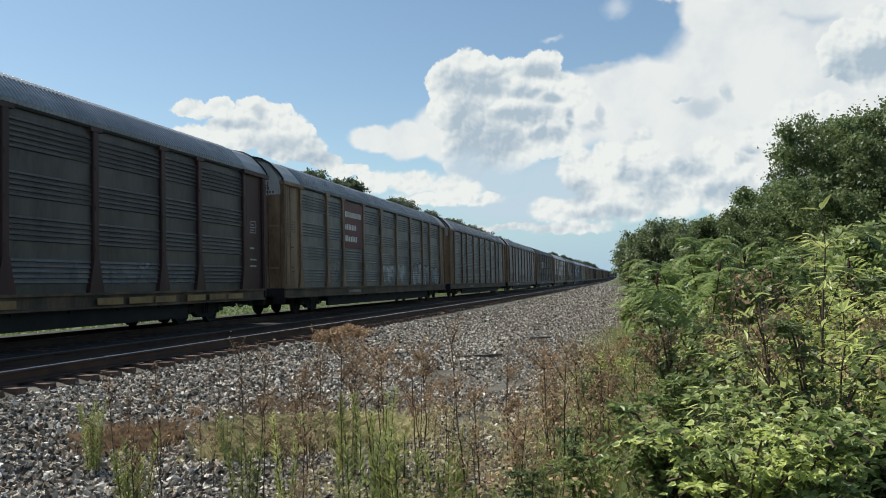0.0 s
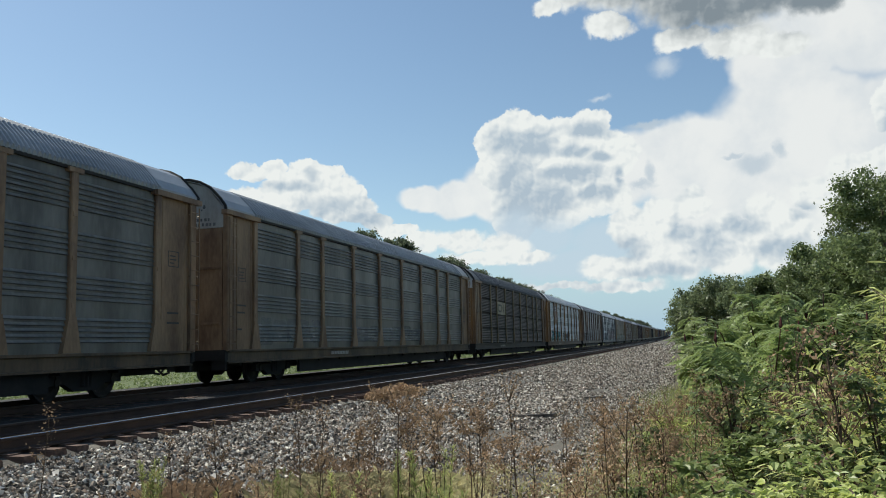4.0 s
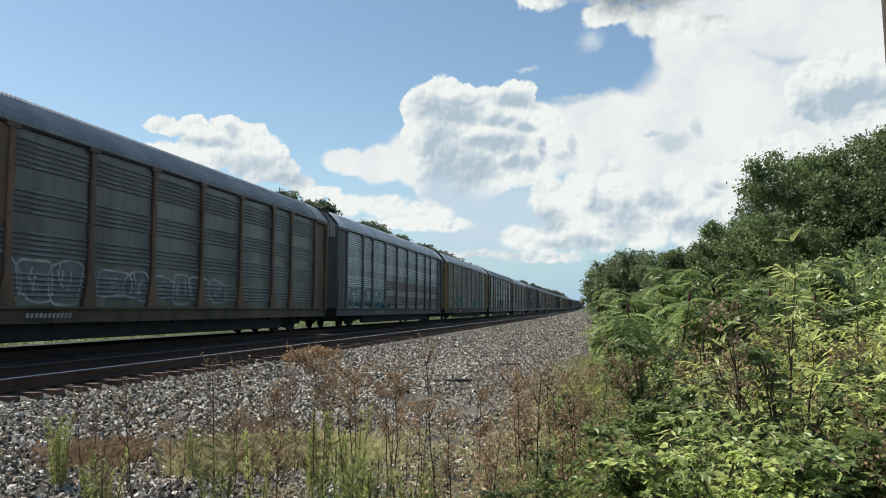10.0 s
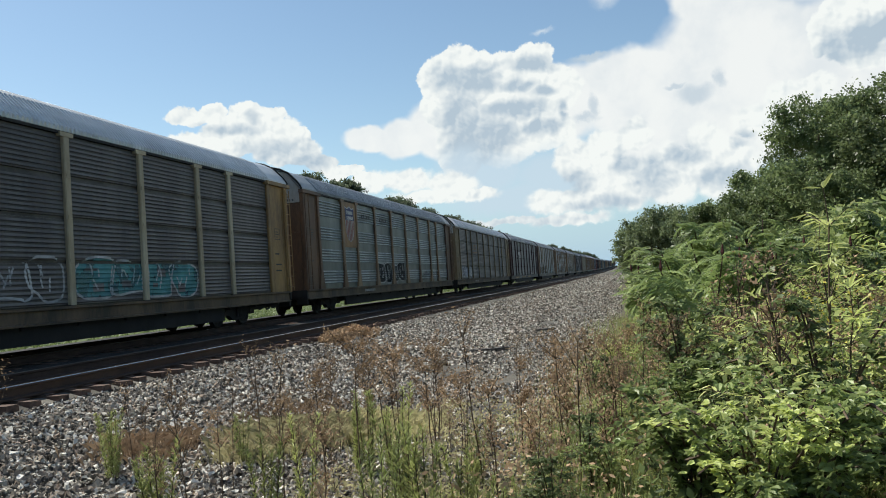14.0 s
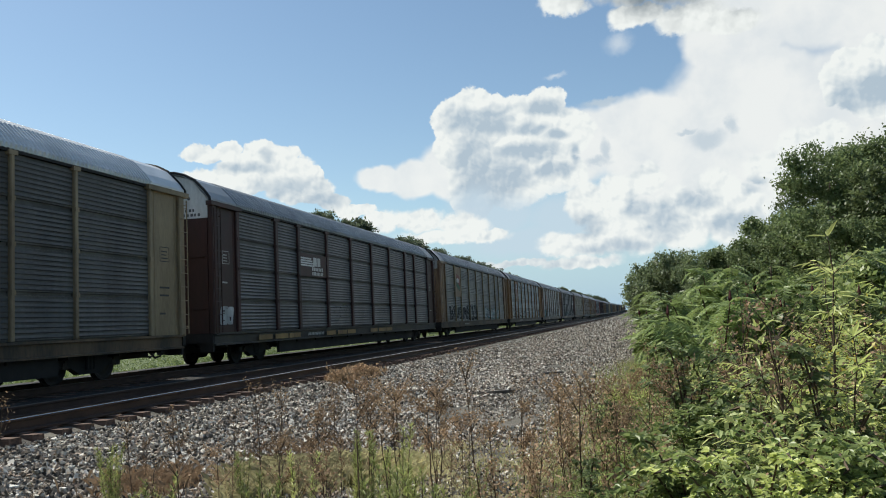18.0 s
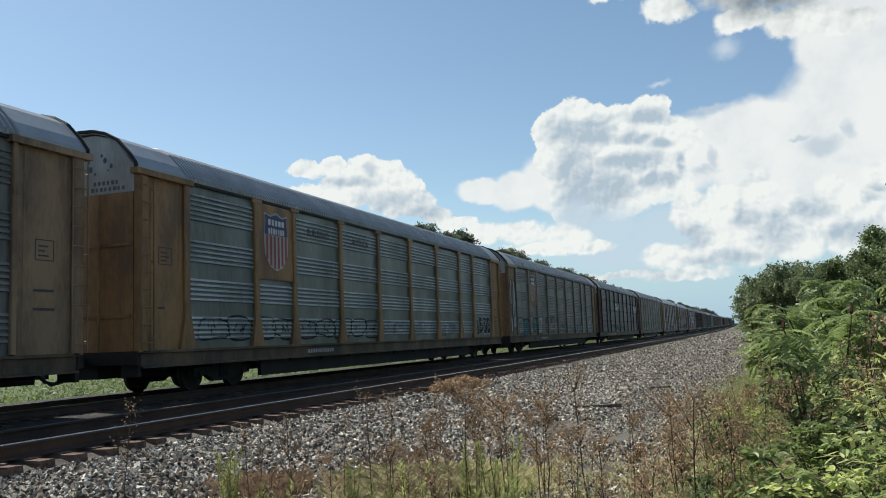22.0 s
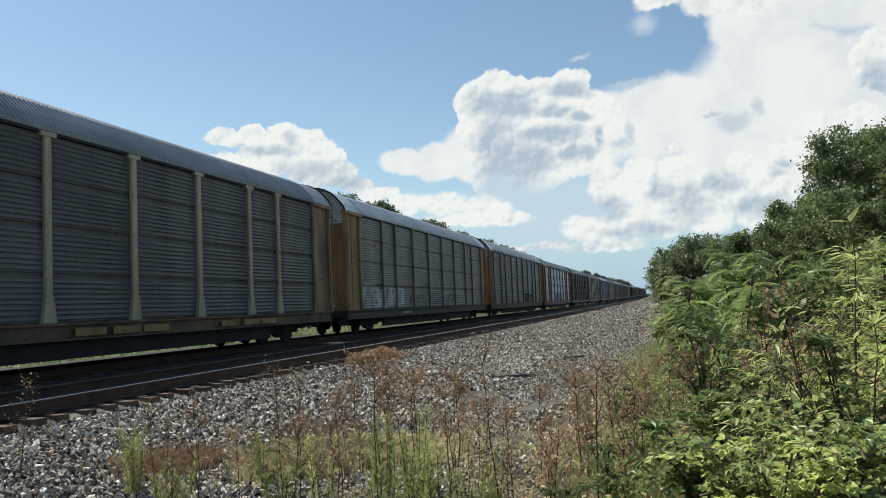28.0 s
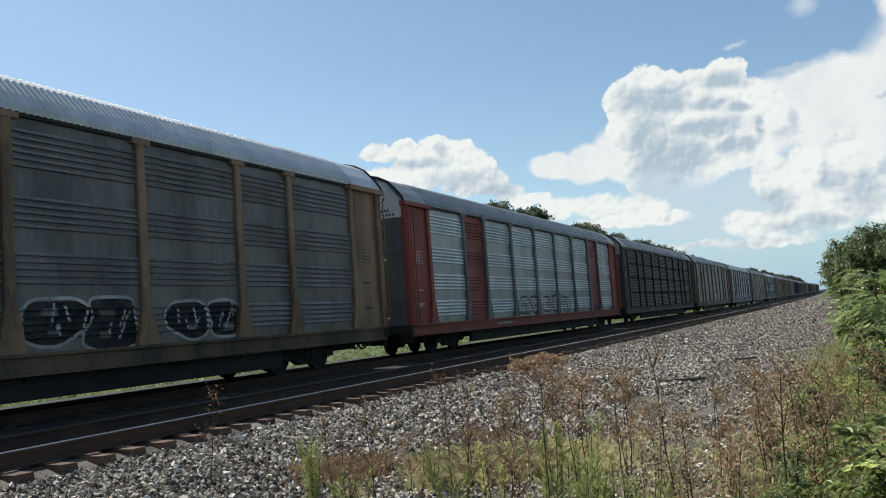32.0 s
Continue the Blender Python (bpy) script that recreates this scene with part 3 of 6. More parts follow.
def build_track(cx, name, label):
    """Rails on ties; the ties nearest to the camera are pieces of their own."""
    track = tagged(new(name), label, "railway track", kind="structure")
    ys = np.concatenate([np.arange(-40, 200, 10.0), np.arange(200, 1401, 60.0)])
    web = [(-0.076, -0.175), (0.076, -0.175), (0.076, -0.155), (0.010, -0.135), (0.010, -0.045), (0.036, -0.035), (0.036, -0.006), (-0.036, -0.006), (-0.036, -0.035), (-0.010, -0.045), (-0.010, -0.135), (-0.076, -0.155)]
    head = [(-0.034, -0.0055), (0.034, -0.0055), (0.030, 0.0), (-0.030, 0.0)]
    for side in (-1, 1):
        for ring, mat, nm in ((web, M_RAIL, "rail"), (head, M_RAILHEAD, "rail_head")):
            s = Shape()
            n = len(ring)
            s.v = [(cx + side * GAUGE + x, y, RAIL_Z + rise(y) + z) for y in ys for x, z in ring]
            s.f = [(j * n + i, (j + 1) * n + i, (j + 1) * n + (i + 1) % n, j * n + (i + 1) % n) for j in range(len(ys) - 1) for i in range(n)]
            piece(nm, s.mesh(nm), M_SHADEHEAD if nm == "rail_head" and (side < 0 or cx < -10) else mat, track, label="polished running surface" if nm == "rail_head" else "rusty steel rail")
    rng = random.Random(int(-cx * 10))
    ties = []
    for k in range(4):
        s = Shape()
        l = (1.17 if cx > -10 else 1.30) + 0.04 * rng.uniform(-1, 1)
        s.add([(-l, -0.115, -0.09), (l, -0.115, -0.09), (l, 0.115, -0.09), (-l, 0.115, -0.09), (-l, -0.10, 0.0), (l - 0.02 * rng.random(), -0.105, -0.004), (l, 0.10, -0.012 * rng.random()), (-l, 0.105, 0.0)],
              [(3, 2, 1, 0), (4, 5, 6, 7), (0, 1, 5, 4), (1, 2, 6, 5), (2, 3, 7, 6), (3, 0, 4, 7)])
        for side in (-1, 1):
            s.box(side * GAUGE - 0.18, side * GAUGE + 0.18, -0.09, 0.09, 0.0, 0.012)
        ties.append(s.mesh("tie"))
    rest, y, count = Shape(), -30.0, 0
    while y < 900:
        m = pose(cx + rng.uniform(-0.05, 0.05), y + rng.uniform(-0.04, 0.04), RAIL_Z - 0.19 + rise(y) + rng.uniform(-0.01, 0.012), 0, 0, rng.uniform(-1.2, 1.2))
        if 5.0 < y and count < 290:
            piece("tie", ties[rng.randrange(4)], M_TIE, track, m)
            count += 1
        else:
            me = ties[rng.randrange(4)]
            rest.add([m @ v.co for v in me.vertices], [tuple(p.vertices) for p in me.polygons])
        y += 0.5 if y < 200 else 1.0
    tagged(piece("far_ties", rest.mesh("far_ties"), M_TIE, track), kind="stuff")
    return track


build_track(NEAR_TRACK, "railway_track", "empty track with rusty rails on old brown ties")
build_track(FAR_TRACK, "railway_track", "shaded track under the train, rails on ties")

# ---- the train ----
PITCH, SPEED, FIRST_GAP = 28.65, 16.26, 27.06
POSTS = (-11.955, -9.09, -7.16, -4.30, -1.43, 1.43, 4.30, 7.16, 9.09, 11.955)
SIDE = 1.5
M = {}
Shape.squeeze = 0.962


def panel_ring(kind):
    """The outline of a side sheet, from bottom to top: ridges that lean to the sky."""
    pts = [(1.405, 0.98)]
    if kind == "grouped":
        for base, n in ((1.20, 5), (2.10, 5), (3.02, 5), (4.02, 6)):
            for i in range(n):
                z = base + i * 0.115
                pts += [(1.405, z), (1.447, z + 0.018), (1.405, z + 0.075)]
    else:
        for lo, hi in ((0.98, 1.95), (1.99, 2.94), (2.98, 3.88), (3.92, 4.86)):
            pts += [(1.30, lo - 0.005), (1.30, lo + 0.012), (1.412, lo + 0.03)]
            n = 8
            for i in range(n):
                z = lo + 0.06 + i * (hi - lo - 0.10) / n
                pts += [(1.412, z), (1.431, z + 0.02), (1.412, z + 0.075)]
            pts += [(1.412, hi - 0.02), (1.30, hi + 0.004)]
    pts.append((1.405, 4.87))
    return pts


def car_meshes():
    for kind in ("grouped", "stacked"):
        ring = panel_ring(kind)
        for w in (2.864, 1.93):
            s, n = Shape(), len(ring)
            h = w / 2 - 0.02
            rows = [-h, -h + 0.03, h - 0.03, h]
            s.v = [(1.405 if j in (0, 3) else x, y, z) for j, y in enumerate(rows) for x, z in ring]
            s.f = [(j * n + i, (j + 1) * n + i, (j + 1) * n + i + 1, j * n + i + 1) for j in range(3) for i in range(n - 1)]
            b = len(s.v)
            s.v += [(1.36, y, z) for y in (-h, h) for z in (0.98, 4.87)]
            s.f += [(b, b + 1, b + 3, b + 2)]
            me = M[kind, w] = s.mesh("side_panel")
            # only the upper slopes get the paler, painted-light colour
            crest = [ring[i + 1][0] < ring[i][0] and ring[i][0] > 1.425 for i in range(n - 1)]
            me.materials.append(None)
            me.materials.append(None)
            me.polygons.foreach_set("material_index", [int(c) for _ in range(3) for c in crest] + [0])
    # upright post with flared foot and cap
    for flare in (True, False, "short", "thin"):
        wide = 0.055 if flare == "thin" else 0.10
        s = Shape().box(1.40, 1.50, -wide, wide, 1.0, 4.84, 0.02)
        if flare in (True, "short"):
            w, h = (0.27, 1.75) if flare is True else (0.20, 1.55)
            s.add([(1.40, -w, 0.99), (1.505, -w, 0.99), (1.505, w, 0.99), (1.40, w, 0.99), (1.40, -0.105, h), (1.505, -0.105, h), (1.505, 0.105, h), (1.40, 0.105, h)],
                  [(3, 2, 1, 0), (4, 5, 6, 7), (0, 1, 5, 4), (1, 2, 6, 5), (2, 3, 7, 6), (3, 0, 4, 7)])
        s.box(1.40, 1.515, -2.2 * wide, 2.2 * wide, 4.80, 4.90)
        for z in (2.97, 3.91, 1.98):
            s.box(1.49, 1.512, -0.06, 0.06, z - 0.05, z + 0.05)
        M["post", flare] = s.mesh("post")
    M["post_tip"] = Shape().box(1.498, 1.508, -0.05, 0.05, 1.15, 1.65).mesh("post_tip")
    # corrugated roof
    prof = [(1.47, 4.90), (1.47, 5.0), (1.30, 5.24), (0.98, 5.58), (0.66, 5.755), (0.35, 5.84), (0.0, 5.86)]
    prof = prof + [(-x, z) for x, z in reversed(prof[:-1])]
    step, ys, lift = 0.135, [], []
    y = -12.0
    while y < 12.0:
        ys += [y, y + 0.04, y + 0.065, y + 0.11]
        lift += [0.0, 0.0, 0.042, 0.042]
        y += step
    n = len(prof)
    s = Shape()
    for y, d in zip(ys, lift):
        for i, (x, z) in enumerate(prof):
            k = 0.0 if i in (0, n - 1) else d
            s.v.append((x + k * x / 1.9, y, z + k * 0.7))
    s.f = [(j * n + i, j * n + i + 1, (j + 1) * n + i + 1, (j + 1) * n + i) for j in range(len(ys) - 1) for i in range(n - 1)]
    M["roof"] = s.mesh("roof")
    s, rim = Shape(), Shape()
    for y0, y1 in ((-13.62, -12.0),):
        out = [(x * 1.004, z + 0.012) for x, z in prof]
        inner = [(x * 0.97, z - 0.03) for x, z in prof]
        k = len(out)
        base = len(s.v)
        s.v += [(x, y, z) for y in (y0, y1) for x, z in out] + [(x, y, z) for y in (y0, y1) for x, z in inner]
        s.f += [(base + i, base + i + 1, base + k + i + 1, base + k + i) for i in range(k - 1)]
        s.f += [(base + 2 * k + i + 1, base + 2 * k + i, base + 3 * k + i, base + 3 * k + i + 1) for i in range(k - 1)]
        for a, b in ((0, 2 * k), (k, 3 * k)):
            s.f += [(base + a + i, base + b + i, base + b + i + 1, base + a + i + 1) for i in range(k - 1)]
        y = y0 if y0 < 0 else y1
        for i in range(k - 1):
            rim.tube((out[i][0], y - 0.02, out[i][1] + 0.01), (out[i + 1][0], y - 0.02, out[i + 1][1] + 0.01), 0.042, 0.042, 5)
    M["roof_cap"], M["roof_rim"] = s.mesh("roof_cap"), rim.mesh("roof_rim")
    M["eave"] = Shape().box(1.40, 1.475, -12.0, 12.0, 4.86, 4.935).mesh("eave_rail")
    # side sill: a rolled channel
    ring = [(1.30, 0.62), (1.49, 0.62), (1.49, 0.66), (1.42, 0.67), (1.42, 0.92), (1.50, 0.93), (1.50, 0.985), (1.30, 0.985)]
    M["sill"] = Shape().prism_y(ring, -13.45, 13.45).mesh("side_sill")
    s = Shape().box(-0.38, 0.38, -13.5, 13.5, 0.42, 0.94)
    s.box(-1.38, 1.38, -13.4, 13.4, 0.90, 0.96)
    for y in np.arange(-12.6, 12.7, 1.8):
        s.box(-1.36, 1.36, y - 0.06, y + 0.06, 0.55, 0.92)
    s.prism_y([(-1.3, 0.30), (-1.2, 0.30), (-1.2, 0.66), (-1.3, 0.66)], -8.7, 8.7)
    s.prism_y([(1.2, 0.23), (1.3, 0.23), (1.3, 0.66), (1.2, 0.66)], -8.7, 8.7)
    M["underframe"] = s.mesh("underframe")
    # end sheet, corner post, lintel, ladder
    s = Shape().add([(x, y, z) for z in (0.98, 4.86) for x, y in ((1.37, -0.62), (1.425, -0.62), (1.425, -0.5), (1.44, -0.48), (1.425, -0.46), (1.425, 0.46), (1.44, 0.48), (1.425, 0.5), (1.425, 0.62), (1.37, 0.62))],
                    [tuple(reversed(range(10))), tuple(range(10, 20))] + [(i, (i + 1) % 10, (i + 1) % 10 + 10, i + 10) for i in range(10)])
    M["end_sheet"] = s.mesh("end_sheet")
    M["corner"] = Shape().box(1.33, 1.50, -0.14, 0.14, 0.95, 4.86, 0.03).box(1.15, 1.40, 0.0, 0.16, 0.95, 4.86).mesh("corner_post")
    M["lintel"] = Shape().box(1.38, 1.56, -0.95, 0.95, 4.80, 4.93).mesh("lintel")
    s = Shape()
    for y in (-0.19, 0.19):
        s.tube((1.56, y, 1.0), (1.56, y, 4.72), 0.018, 0.018, 5)
        for z in (1.2, 2.9, 4.5):
            s.tube((1.50, y, z), (1.56, y, z), 0.014, 0.014, 4)
    for z in np.arange(1.15, 4.7, 0.38):
        s.tube((1.56, -0.19, z), (1.56, 0.19, z), 0.013, 0.013, 5)
    M["ladder"] = s.mesh("ladder")
    # end doors: a narrow folded leaf, and a wide braced one
    M["leaf_narrow"] = Shape().add([(x, y, z) for z in (0.98, 4.43) for x, y in ((0.0, -0.075), (0.03, -0.075), (0.05, -0.03), (0.33, -0.03), (0.33, 0.02), (0.0, 0.02))],
                                   [tuple(reversed(range(6))), tuple(range(6, 12))] + [(i, (i + 1) % 6, (i + 1) % 6 + 6, i + 6) for i in range(6)]).mesh("door_leaf")
    s = Shape().box(0.02, 1.33, -0.04, 0.0, 0.98, 4.43)
    M["leaf_wide"] = s.mesh("door_leaf")
    M["brace"] = Shape().box(0.06, 1.28, -0.075, -0.041, -0.03, 0.03).mesh("door_brace")
    M["door_bar"] = Shape().tube((0.5, -0.09, 1.0), (0.5, -0.09, 4.4), 0.025, 0.025, 6).mesh("door_bar")
    ring = [(-1.40, 4.44), (1.40, 4.44), (1.40, 4.95), (0.86, 5.62), (0.35, 5.78), (-0.35, 5.78), (-0.86, 5.62), (-1.40, 4.95)]
    M["end_cap"] = Shape().prism_y(ring, -0.03, 0.03).mesh("end_cap")
    s, r = Shape(), random.Random(8)
    for z, y0, n in ((4.50, 0.12, 9), (4.64, 0.30, 6)):
        for i in range(n):
            s.box(y0 + i * 0.115, y0 + i * 0.115 + r.uniform(0.05, 0.085), -0.034, -0.031, z, z + 0.085)
    for i in range(7):
        x, z, k = r.uniform(0.1, 1.1), r.uniform(4.9, 5.35), r.uniform(0.02, 0.06)
        s.add([(x + math.cos(a) * k, -0.033, z + math.sin(a) * k * 1.3) for a in np.linspace(0, math.tau, 7)[:-1]], [tuple(range(6))])
    M["cap_mark"] = s.mesh("cap_mark")
    # truck
    s = Shape()
    for sx in (-1, 1):
        x0, x1 = sorted((sx * 0.92, sx * 1.08))
        ring = [(-1.15, 0.34), (-1.15, 0.52), (-0.6, 0.62), (-0.3, 0.80), (0.3, 0.80), (0.6, 0.62), (1.15, 0.52), (1.15, 0.34), (0.65, 0.36), (0.35, 0.20), (-0.35, 0.20), (-0.65, 0.36)]
        n = len(ring)
        s.add([(x0, y, z) for y, z in ring] + [(x1, y, z) for y, z in ring], [tuple(range(n)), tuple(reversed(range(n, 2 * n)))] + [((i + 1) % n, i, i + n, (i + 1) % n + n) for i in range(n)])
        for y in (-0.12, 0.0, 0.12):
            s.tube((sx * 1.10, y, 0.30), (sx * 1.10, y, 0.60), 0.05, 0.05, 6)
    s.box(-1.0, 1.0, -0.2, 0.2, 0.42, 0.66)
    M["truck"] = s.mesh("truck_frame")
    s, R = Shape(), 0.42
    for sx in (-1, 1):
        prof = [(0.06, 0.0), (0.06, 0.30), (0.03, 0.33), (0.05, R + 0.025), (0.075, R + 0.025), (0.085, R), (0.16, R - 0.006), (0.16, R - 0.06), (0.12, 0.30), (0.14, 0.0)]
        n, k = len(prof), 20
        base = len(s.v)
        for j in range(k):
            a = j * math.tau / k
            s.v += [(sx * (GAUGE - 0.09 + px), math.cos(a) * r, math.sin(a) * r) for px, r in prof]
        s.f += [(base + j * n + i, base + j * n + i + 1, base + (j + 1) % k * n + i + 1, base + (j + 1) % k * n + i) for j in range(k) for i in range(n - 1)]
        for a in (0.0, 2.1, 4.2):
            s.tube((sx * 0.90, math.cos(a) * 0.09, math.sin(a) * 0.09), (sx * 1.115, math.cos(a) * 0.09, math.sin(a) * 0.09), 0.03, 0.03, 5)
    s.tube((-1.1, 0, 0), (1.1, 0, 0), 0.08, 0.08, 10)
    M["wheelset"] = s.mesh("wheelset")
    s = Shape().box(-0.12, 0.12, 13.4, 14.05, 0.66, 0.90, 0.03)
    s.box(-0.18, 0.20, 14.05, 14.33, 0.62, 0.98, 0.06)
    s.tube((0.35, 13.5, 0.62), (0.28, 14.0, 0.38), 0.03, 0.03, 6).tube((0.28, 14.0, 0.38), (0.24, 14.32, 0.42), 0.03, 0.03, 6)
    M["coupler"] = s.mesh("coupler")
    s = Shape().box(-1.45, 1.45, -0.07, 0.07, 0.70, 0.98)
    s.box(-1.42, -1.0, 0.0, 0.10, 0.45, 0.70).box(1.0, 1.42, 0.0, 0.10, 0.45, 0.70)
    M["end_sill"] = s.mesh("end_sill")
    s = Shape()
    for lo, hi in ((0, 1.0), (1.25, 2.3), (2.4, 3.4)):
        s.box(1.505, 1.512, lo - 1.7, hi - 1.7, 0.70, 0.86)
    M["sill_patch"] = s.mesh("sill_patch")


car_meshes()
NARROW, WIDE = 1.93, 2.864
BAYS = [((POSTS[i] + POSTS[i + 1]) / 2, NARROW if POSTS[i + 1] - POSTS[i] < 2.5 else WIDE) for i in range(9)]


def plate(y0, y1, z0, z1, x=1.452, t=0.012):
    return Shape().box(x, x + t, y0, y1, z0, z1)


def flat_shape(ring, x=1.475, t=0.006):
    """A flat shape in the side's plane, from (y, z) corners, counter-clockwise seen from +x."""
    n = len(ring)
    return Shape().add([(x - t, y, z) for y, z in ring] + [(x, y, z) for y, z in ring],
                       [tuple(range(n, 2 * n))] + [(i, (i + 1) % n, (i + 1) % n + n, i + n) for i in range(n)])


def bars(y0, y1, z0, z1, n, x=1.47, seed=0, lean=0.0):
    """Unreadable lettering: a row of plain bars."""
    s, w, r = Shape(), (y1 - y0) / n, random.Random(seed)
    for i in range(n):
        a = y0 + i * w
        h = (z1 - z0) * r.uniform(0.85, 1.0)
        s.add([(x, a + 0.12 * w, z0), (x, a + 0.78 * w, z0), (x, a + 0.78 * w + lean, z0 + h), (x, a + 0.12 * w + lean, z0 + h)], [(0, 1, 2, 3)])
        s.add([(x - 0.004, a + 0.12 * w, z0), (x - 0.004, a + 0.78 * w, z0), (x - 0.004, a + 0.78 * w + lean, z0 + h), (x - 0.004, a + 0.12 * w + lean, z0 + h)], [(3, 2, 1, 0)])
    return s


def lettering(text, y, z, size, x, material, parent):
    c = bpy.data.curves.new("lettering", "FONT")
    c.body, c.size, c.extrude, c.align_x, c.align_y = text, size, 0.002, "CENTER", "CENTER"
    c.resolution_u = 2
    c.materials.append(material)
    ob = new("lettering", c)
    ob.parent = parent
    ob.matrix_basis = Matrix(((0, 0, 1, x), (1, 0, 0, y), (0, 1, 0, z), (0, 0, 0, 1)))
    return ob


def bay_span(i):
    c, w = BAYS[i]
    return c - w / 2 + 0.11, c + w / 2 - 0.11


def sign_shield(car, bay, field, faded):
    a, b = bay_span(bay)
    base = piece("sign_plate", plate(a - 0.1, b + 0.1, 2.78, 4.84).mesh("sign_plate"), PAINT[field], car, label="painted panel with a striped shield")
    c, w, lo, hi = (a + b) / 2, 0.60, 3.02, 4.66
    ring = [(c, lo), (c + w * 0.55, lo + 0.12), (c + w * 0.95, lo + 0.45), (c + w, lo + 0.9), (c + w * 0.92, hi - 0.25), (c + w, hi - 0.04), (c + w * 0.5, hi - 0.10), (c, hi), (c - w * 0.5, hi - 0.10), (c - w, hi - 0.04), (c - w * 0.92, hi - 0.25), (c - w, lo + 0.9), (c - w * 0.95, lo + 0.45), (c - w * 0.55, lo + 0.12)]
    piece("shield", flat_shape(ring).mesh("shield"), PAINT["light" if not faded else "cream"], base)
    top = [(c + w * 0.95, lo + 1.0), (c + w * 0.88, hi - 0.26), (c + w * 0.93, hi - 0.09), (c + w * 0.5, hi - 0.15), (c, hi - 0.06), (c - w * 0.5, hi - 0.15), (c - w * 0.93, hi - 0.09), (c - w * 0.88, hi - 0.26), (c - w * 0.95, lo + 1.0)]
    piece("shield_field", flat_shape(top, 1.482).mesh("shield_field"), PAINT["blue" if not faded else "rust"], base)
    s = Shape()
    for i in range(6):
        y = c - w * 0.86 + i * w * 0.315
        foot = lo + 0.06 + 0.42 * abs((y + 0.05 - c) / w) ** 2
        s.v += [(1.482, y, foot), (1.482, y + 0.10, foot), (1.482, y + 0.10, lo + 0.98), (1.482, y, lo + 0.98)]
        s.f.append((4 * i, 4 * i + 1, 4 * i + 2, 4 * i + 3))
    piece("shield_stripes", s.mesh("shield_stripes"), PAINT["red" if not faded else "rust"], base)
    for k, z in enumerate((hi - 0.38, hi - 0.62)):
        piece("shield_marks", bars(c - 0.42, c + 0.42, z, z + 0.17, 5 + 2 * k, 1.487, k).mesh("shield_marks"), PAINT["white" if not faded else "tan"], base)


def sign_red(car, bay):
    a, b = bay_span(bay)
    base = piece("sign_plate", plate(a - 0.1, b + 0.1, 2.72, 4.80).mesh("sign_plate"), PAINT["signred"], car, label="faded dark red painted sign")
    for k, (z, w, n) in enumerate(((4.12, 2.25, 8), (3.55, 1.55, 7), (3.02, 1.65, 7))):
        s = bars(a + 0.15, a + 0.15 + w, z, z + 0.26, n, 1.47, k)
        tagged(piece("sign_mark", s.mesh("sign_mark"), PAINT["white"], base), kind="stuff")


def red_bands(car, bays):
    """Dull red stripes sprayed along the ridges of the lower sheets."""
    for bay in bays:
        a, b = bay_span(bay)
        for base, n in ((2.10, 5), (1.20, 5)):
            for i in range(n):
                z = base + i * 0.115
                s = Shape().add([(1.4475, a, z + 0.012), (1.4475, b, z + 0.012), (1.449, b, z + 0.024), (1.409, b, z + 0.077), (1.409, a, z + 0.077), (1.449, a, z + 0.024)], [(0, 1, 2, 5), (5, 2, 3, 4)])
                piece("red_band", s.mesh("red_band"), PAINT["signred"], car)


